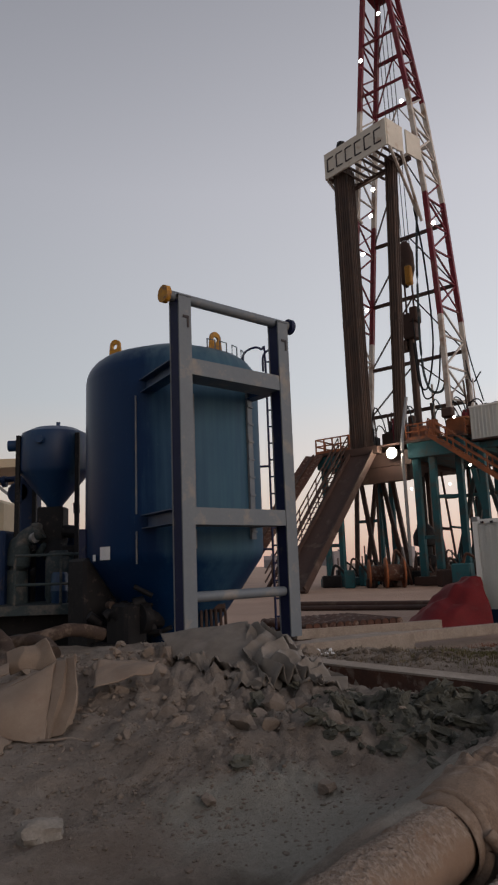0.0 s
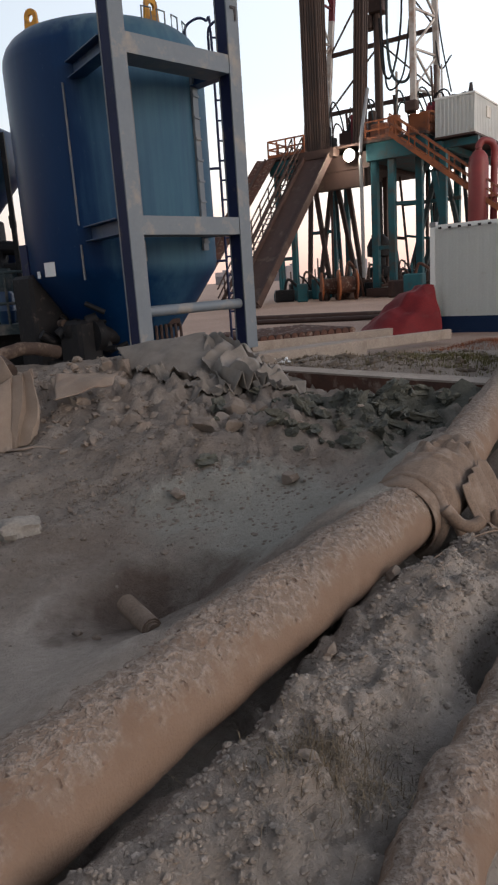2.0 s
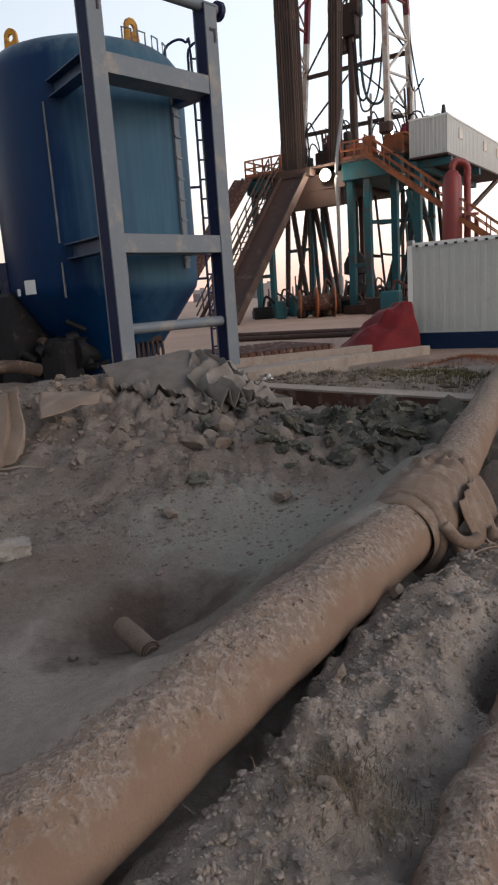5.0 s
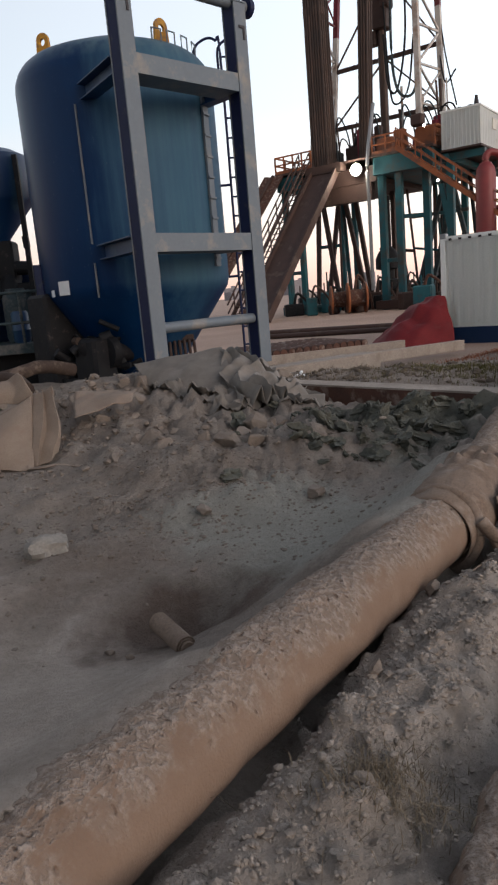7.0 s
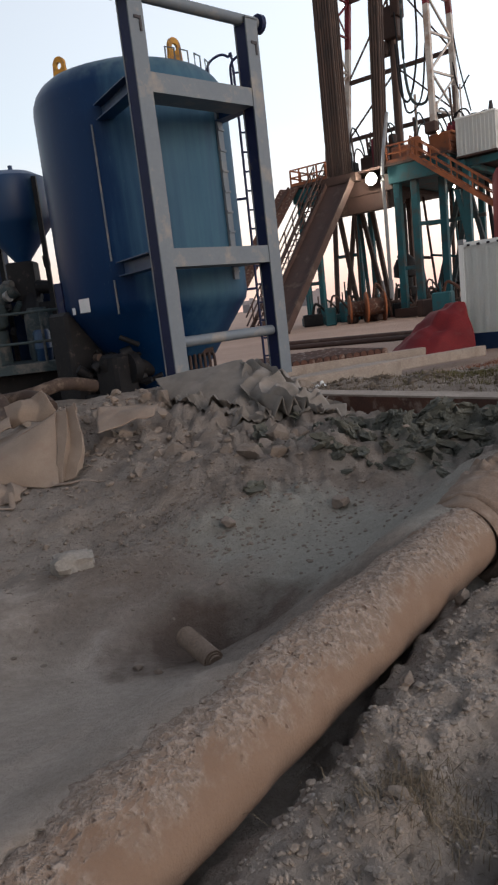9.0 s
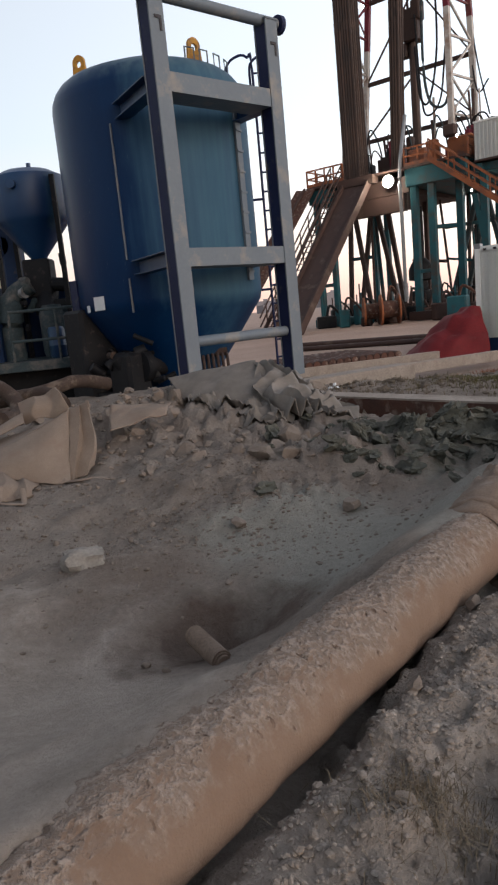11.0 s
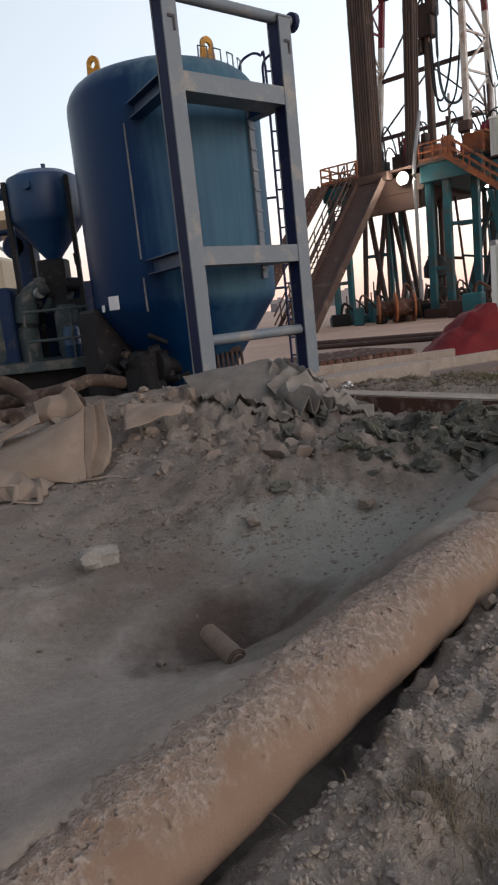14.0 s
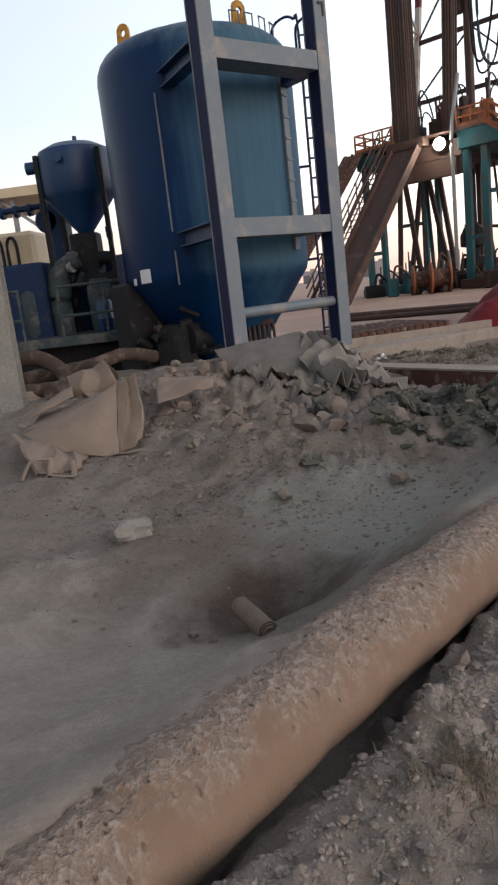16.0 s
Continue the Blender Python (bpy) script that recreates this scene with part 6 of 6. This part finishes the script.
# reels and clutter at the rig's foot
for x, y, r_ in ((1.3, -2.2, 0.9), (2.6, -2.4, 0.95)):
    reel = thing("cable_reel", RIG @ pose(x, y, GRD, 0, 0, 35), "rusty orange steel cable reel on the pad", "reel", "cable reels")
    for s in (-0.55, 0.55):
        bm = B()
        rod(bm, (s - 0.05, 0, r_), (s + 0.05, 0, r_), r_, 24)
        part("reel_flange", bm, ORANGE, reel)
    bm = B()
    rod(bm, (-0.55, 0, r_), (0.55, 0, r_), r_ * 0.55, 20)
    part("reel_drum", bm, RUSTY, reel, smooth=True)
rc = random.Random(11)
for k in range(26):
    x, y = rc.uniform(-4, 9), rc.uniform(-2.5, 7)
    g = thing("rig_gear", RIG @ pose(x, y, GRD, 0, 0, rc.uniform(0, 90)), "dark pump gear and piping under the drill floor", "equipment", "gear under the rig")
    h = rc.uniform(0.5, 1.5)
    bm = B()
    box(bm, (0, 0, h / 2), (rc.uniform(0.5, 1.6), rc.uniform(0.4, 1.0), h))
    part("casing", bm, rc.choice((BROWN, BLACK, TEAL, BROWN)), g, bevel=0.08)
    bm = B()
    sweep(bm, smooth_path([(0, 0, h * 0.8), (0.3, 0, h + rc.uniform(0.2, 1.0)), (1.1, 0.2, h * 0.9), (1.4, 0.3, 0.1)], 5), rc.uniform(0.05, 0.1), 8)
    part("pipe_bend", bm, rc.choice((BROWN, BLACK, RUSTY)), g, smooth=True)
    bm = B()
    rod(bm, (-0.2, 0.1, h), (-0.2, 0.1, h + rc.uniform(0.3, 1.6)), 0.05, 8)
    part("stub_pipe", bm, rc.choice((BROWN, TEAL)), g)
bop = thing("blowout_preventer", RIG @ pose(1.7, 4.5, GRD), "dark blowout preventer stack under the drill floor", "well head")
bm = B()
lathe(bm, [(0.5, 0), (0.5, 1.2), (0.8, 1.25), (0.8, 1.9), (0.45, 2.0), (0.45, 2.6), (0.85, 2.7), (0.85, 3.4), (0.6, 3.9), (0.3, 4.2), (0.3, 7.6)], 16)
part("preventer_body", bm, BLACK, bop, smooth=True)

# lamps of the rig
def rig_lamp(p, r, watts, mt, size):
    lamp = thing("flood_lamp", RIG @ pose(*p), "lit white flood lamp on the rig", "lamp", "rig lamps")
    bm = B()
    ico(bm, Matrix.Diagonal((r, r * 0.5, r, 1)), 2)
    part("lamp_glass", bm, mt, lamp, smooth=True)
    bm = B()
    rod(bm, (0, r * 0.2, 0), (0, r * 1.2, 0), r * 1.1, 12, r * 0.7)
    part("lamp_housing", bm, BLACK, lamp)
    if watts:
        L = new("flood_light", bpy.data.lights.new("flood_light", "POINT"))
        L.data.energy, L.data.shadow_soft_size, L.data.color = watts, size, (1.0, 0.88, 0.7)
        L.matrix_world = RIG @ pose(p[0], p[1] - r * 1.6, p[2])


rig_lamp((1.95, -0.35, 8.55), 0.38, 300, LAMP, 0.3)
for p in ((1.75, 3.4, 45.2), (0.0, 3.0, 27.9), (-0.9, 3.0, 25.0), (-0.9, 3.0, 20.4), (5.1, 2.7, 25.4), (0.35, 3.0, 30.0), (3.3, 3.0, 36.3), (0.1, 3.0, 41.5)):
    rig_lamp(p, 0.17, 0, LAMP_SMALL, 0.2)
for p in ((5.3, 1.0, 6.2), (0.7, 5.0, 6.6), (6.4, 2.0, 7.4), (-1.4, -0.2, 8.9), (6.3, 0.2, 10.4)):
    rig_lamp(p, 0.09, 0, LAMP_SMALL, 0.1)

# ---- mixing plant behind the silo ----
hop = thing("mixing_hopper", pose(-3.68, 13.4, GRD), "small blue hopper tank on black legs", "hopper")
bm = B()
lathe(bm, [(0.10, 2.75), (0.16, 2.95), (0.64, 3.55), (0.68, 3.63), (0.68, 4.25), (0.64, 4.36), (0.42, 4.47), (0.15, 4.52), (0.02, 4.53)], 36)
part("hopper_shell", bm, BLUE, hop, smooth=True)
for p, q, r_ in (((0.05, 0, 4.5), (0.05, 0, 4.62), 0.04), ((-0.86, -0.2, 4.13), (-0.6, -0.2, 4.13), 0.11), ((-0.1, -0.78, 4.15), (-0.1, -0.6, 4.15), 0.08)):
    bm = B()
    rod(bm, p, q, r_, 14)
    part("nozzle", bm, BLUE, hop, smooth=True)
for x, y in ((-0.62, -0.35), (0.55, -0.45), (-0.55, 0.5), (0.55, 0.5)):
    bm = B()
    bar(bm, (x, y, 1.1), (x, y, 4.3), 0.08, 0.08, (0, 1, 0))
    part("leg", bm, BLACK, hop)
bm = B()
box(bm, (0.0, -0.1, 2.55), (0.5, 0.45, 0.7))
rod(bm, (-0.35, -0.2, 2.5), (0.5, -0.2, 2.4), 0.13, 12)
rod(bm, (0.1, -0.4, 1.9), (0.1, -0.1, 2.3), 0.2, 12)
box(bm, (0.35, -0.2, 1.9), (0.3, 0.35, 0.5))
part("gate_valve", bm, BLACK, hop, bevel=0.03)
for k in range(9):
    bm = B()
    a = rc.uniform(0, 6.28)
    p = Vector((rc.uniform(-0.4, 0.6), -0.45 + rc.uniform(-0.15, 0.2), rc.uniform(1.3, 2.8)))
    rod(bm, p, p + Vector((rc.uniform(-0.2, 0.2), -0.1, rc.uniform(-0.3, 0.3))), rc.uniform(0.04, 0.11), 10)
    part("fitting", bm, rc.choice((BLACK, PALE, BLACK, STEEL)), hop, smooth=True)
plant = thing("mixing_skid", pose(-4.4, 13.2, GRD), "dark blue pump skid with dusty tanks and platform", "pump skid")
bm = B()
box(bm, (-0.75, 0.4, 1.75), (1.5, 1.8, 1.4))
part("tank_box", bm, NAVY, plant, bevel=0.04)
bm = B()
box(bm, (0.9, 1.05, 1.75), (1.7, 0.6, 1.5))
part("tank_box", bm, NAVY, plant, bevel=0.04)
bm = B()
box(bm, (0.4, 0.1, 1.02), (4.4, 2.8, 0.16))
part("platform", bm, PALE, plant)
bm = B()
box(bm, (0.4, -0.6, 0.55), (4.2, 0.2, 0.7))
part("skid_rail", bm, BLACK, plant)
bm = B()
sweep(bm, smooth_path([(0.15, -0.2, 1.1), (0.15, -0.2, 1.8), (0.25, -0.2, 2.25), (0.6, -0.2, 2.45)], 6), [0.2] * 6 + [0.22] * 6 + [0.17] * 7, 14)
part("mixing_pipe", bm, PALE, plant, "pale dusty mixing pipe", smooth=True)
for x in (0.95, -0.35):
    bm = B()
    lathe(bm, [(0.2, 1.1), (0.24, 1.2), (0.24, 1.9), (0.16, 2.05)], 18, (x, -0.3))
    part("pressure_pot", bm, PALE, plant, smooth=True)
for x0, x1 in ((-1.3, -0.25), (0.45, 1.75)):
    for z in (1.45, 1.95):
        bm = B()
        rod(bm, (x0, -1.25, z), (x1, -1.25, z), 0.025, 8)
        part("rail_bar", bm, PALE, plant)
    for x in (x0, (x0 + x1) / 2 + 0.15, x1):
        bm = B()
        rod(bm, (x, -1.25, 1.05), (x, -1.25, 1.97), 0.025, 8)
        part("rail_post", bm, PALE, plant)
bm = B()
box(bm, (0.75, -1.35, 0.6), (0.5, 0.4, 0.06))
part("step", bm, PALE, plant)
drum = thing("blue_drum", pose(-3.35, 12.6, GRD + 1.1), "bright blue plastic drum on the platform", "drum")
bm = B()
lathe(bm, [(0.13, 0), (0.15, 0.05), (0.15, 0.2), (0.16, 0.22), (0.15, 0.24), (0.15, 0.5), (0.12, 0.55)], 20)
part("drum_shell", bm, BLUE, drum, smooth=True)
tote = thing("water_tank", pose(-6.1, 15.5, GRD), "cream plastic tank behind black pipe hoops", "tank")
bm = B()
box(bm, (0, 0, 2.9), (1.7, 1.1, 0.75))
part("tank_shell", bm, CREAM, tote, bevel=0.08)
bm = B()
box(bm, (0, 0, 1.26), (1.8, 1.2, 2.52))
part("tank_stand", bm, BLACK, tote)
for k in range(4):
    bm = B()
    x = -0.65 + 0.32 * k
    sweep(bm, smooth_path([(x, -0.7, 2.4), (x, -0.7, 3.0), (x + 0.1, -0.7, 3.15), (x + 0.2, -0.7, 3.0), (x + 0.2, -0.7, 2.4)], 4), 0.035, 8)
    part("hoop", bm, BLACK, tote, smooth=True)
roof = thing("site_canopy", pose(-7.5, 19.0, GRD), "cream site canopy on steel posts", "canopy")
bm = B()
box(bm, (0.0, 0, 4.45), (4.3, 3.5, 0.22))
part("canopy_roof", bm, CREAM, roof)
for x in (-1.9, 1.0, 1.95):
    bm = B()
    bar(bm, (x, -1.5, 0), (x, -1.5, 4.4), 0.1, 0.1, (0, 1, 0))
    part("canopy_post", bm, STEEL, roof)
bm = B()
bar(bm, (1.95, -1.5, 3.3), (0.6, -1.5, 4.4), 0.07, 0.07)
part("canopy_brace", bm, STEEL, roof)
line = thing("valve_line", pose(-5.4, 14.2, GRD), "blue pipe line with a row of valves", "pipe line")
bm = B()
rod(bm, (-1.2, 0, 3.55), (0.9, 0, 3.62), 0.06, 10)
part("line_pipe", bm, NAVY, line, smooth=True)
for k in range(7):
    bm = B()
    x = -1.0 + 0.28 * k
    rod(bm, (x, 0, 3.56), (x + 0.08, 0, 3.565), 0.12, 12)
    part("valve", bm, NAVY, line)
bm = B()
box(bm, (1.0, 0, 2.9), (0.35, 0.4, 1.5))
rod(bm, (0.8, -0.2, 3.3), (0.8, 0.2, 3.3), 0.25, 14)
part("manifold", bm, NAVY, line, bevel=0.05)
for k, pts in enumerate((((-3.2, 8.3, 0.5), (-2.9, 8.5, 0.5), (-2.5, 8.7, 0.55), (-2.2, 9.0, 0.6), (-1.9, 9.4, 0.5)),
                         ((-3.3, 7.6, 0.75), (-2.85, 7.5, 0.78), (-2.5, 7.3, 0.62), (-2.35, 6.95, 0.45), (-2.4, 6.6, 0.3)),
                         ((-3.4, 7.8, 0.5), (-2.8, 7.75, 0.55), (-2.2, 7.5, 0.6), (-1.95, 7.2, 0.5)), ((-3.6, 7.2, 0.4), (-2.9, 7.2, 0.42), (-2.2, 7.0, 0.45)))):
    bm = B()
    sweep(bm, smooth_path([(x, y, max(z, gz(x, y) + 0.07)) for x, y, z in pts], 8), 0.085, 12, wobble=0.012)
    tagged(part("hose", bm, HOSE, smooth=True), "thick dusty rubber hose on the ground", "hose", "hoses behind the bags")
bm = B()
bar(bm, (-3.4, 6.9, 0.38), (-2.2, 7.4, 0.40), 0.14, 0.14)
tagged(part("timber_beam", bm, CONCRETE, None, bevel=0.01), "pale dusty timber beside the post", "beam", "beams")
# far town on the horizon
rt = random.Random(5)
for k in range(60):
    a = radians(rt.uniform(-32, 40))
    d = rt.uniform(600, 1100)
    h = d * rt.uniform(0.006, 0.026) * (1.6 if rt.random() < 0.2 else 1)
    b_ = thing("far_building", pose(d * math.sin(a), d * math.cos(a), -0.5, 0, 0, rt.uniform(0, 90)), "hazy grey building on the far horizon", "building", "far town")
    bm = B()
    w = rt.uniform(10, 26)
    box(bm, (0, 0, h / 2), (w, 14, h))
    box(bm, (w * 0.2, 0, h + 1), (w * 0.3, 6, 2))
    part("wall", bm, FAR, b_)
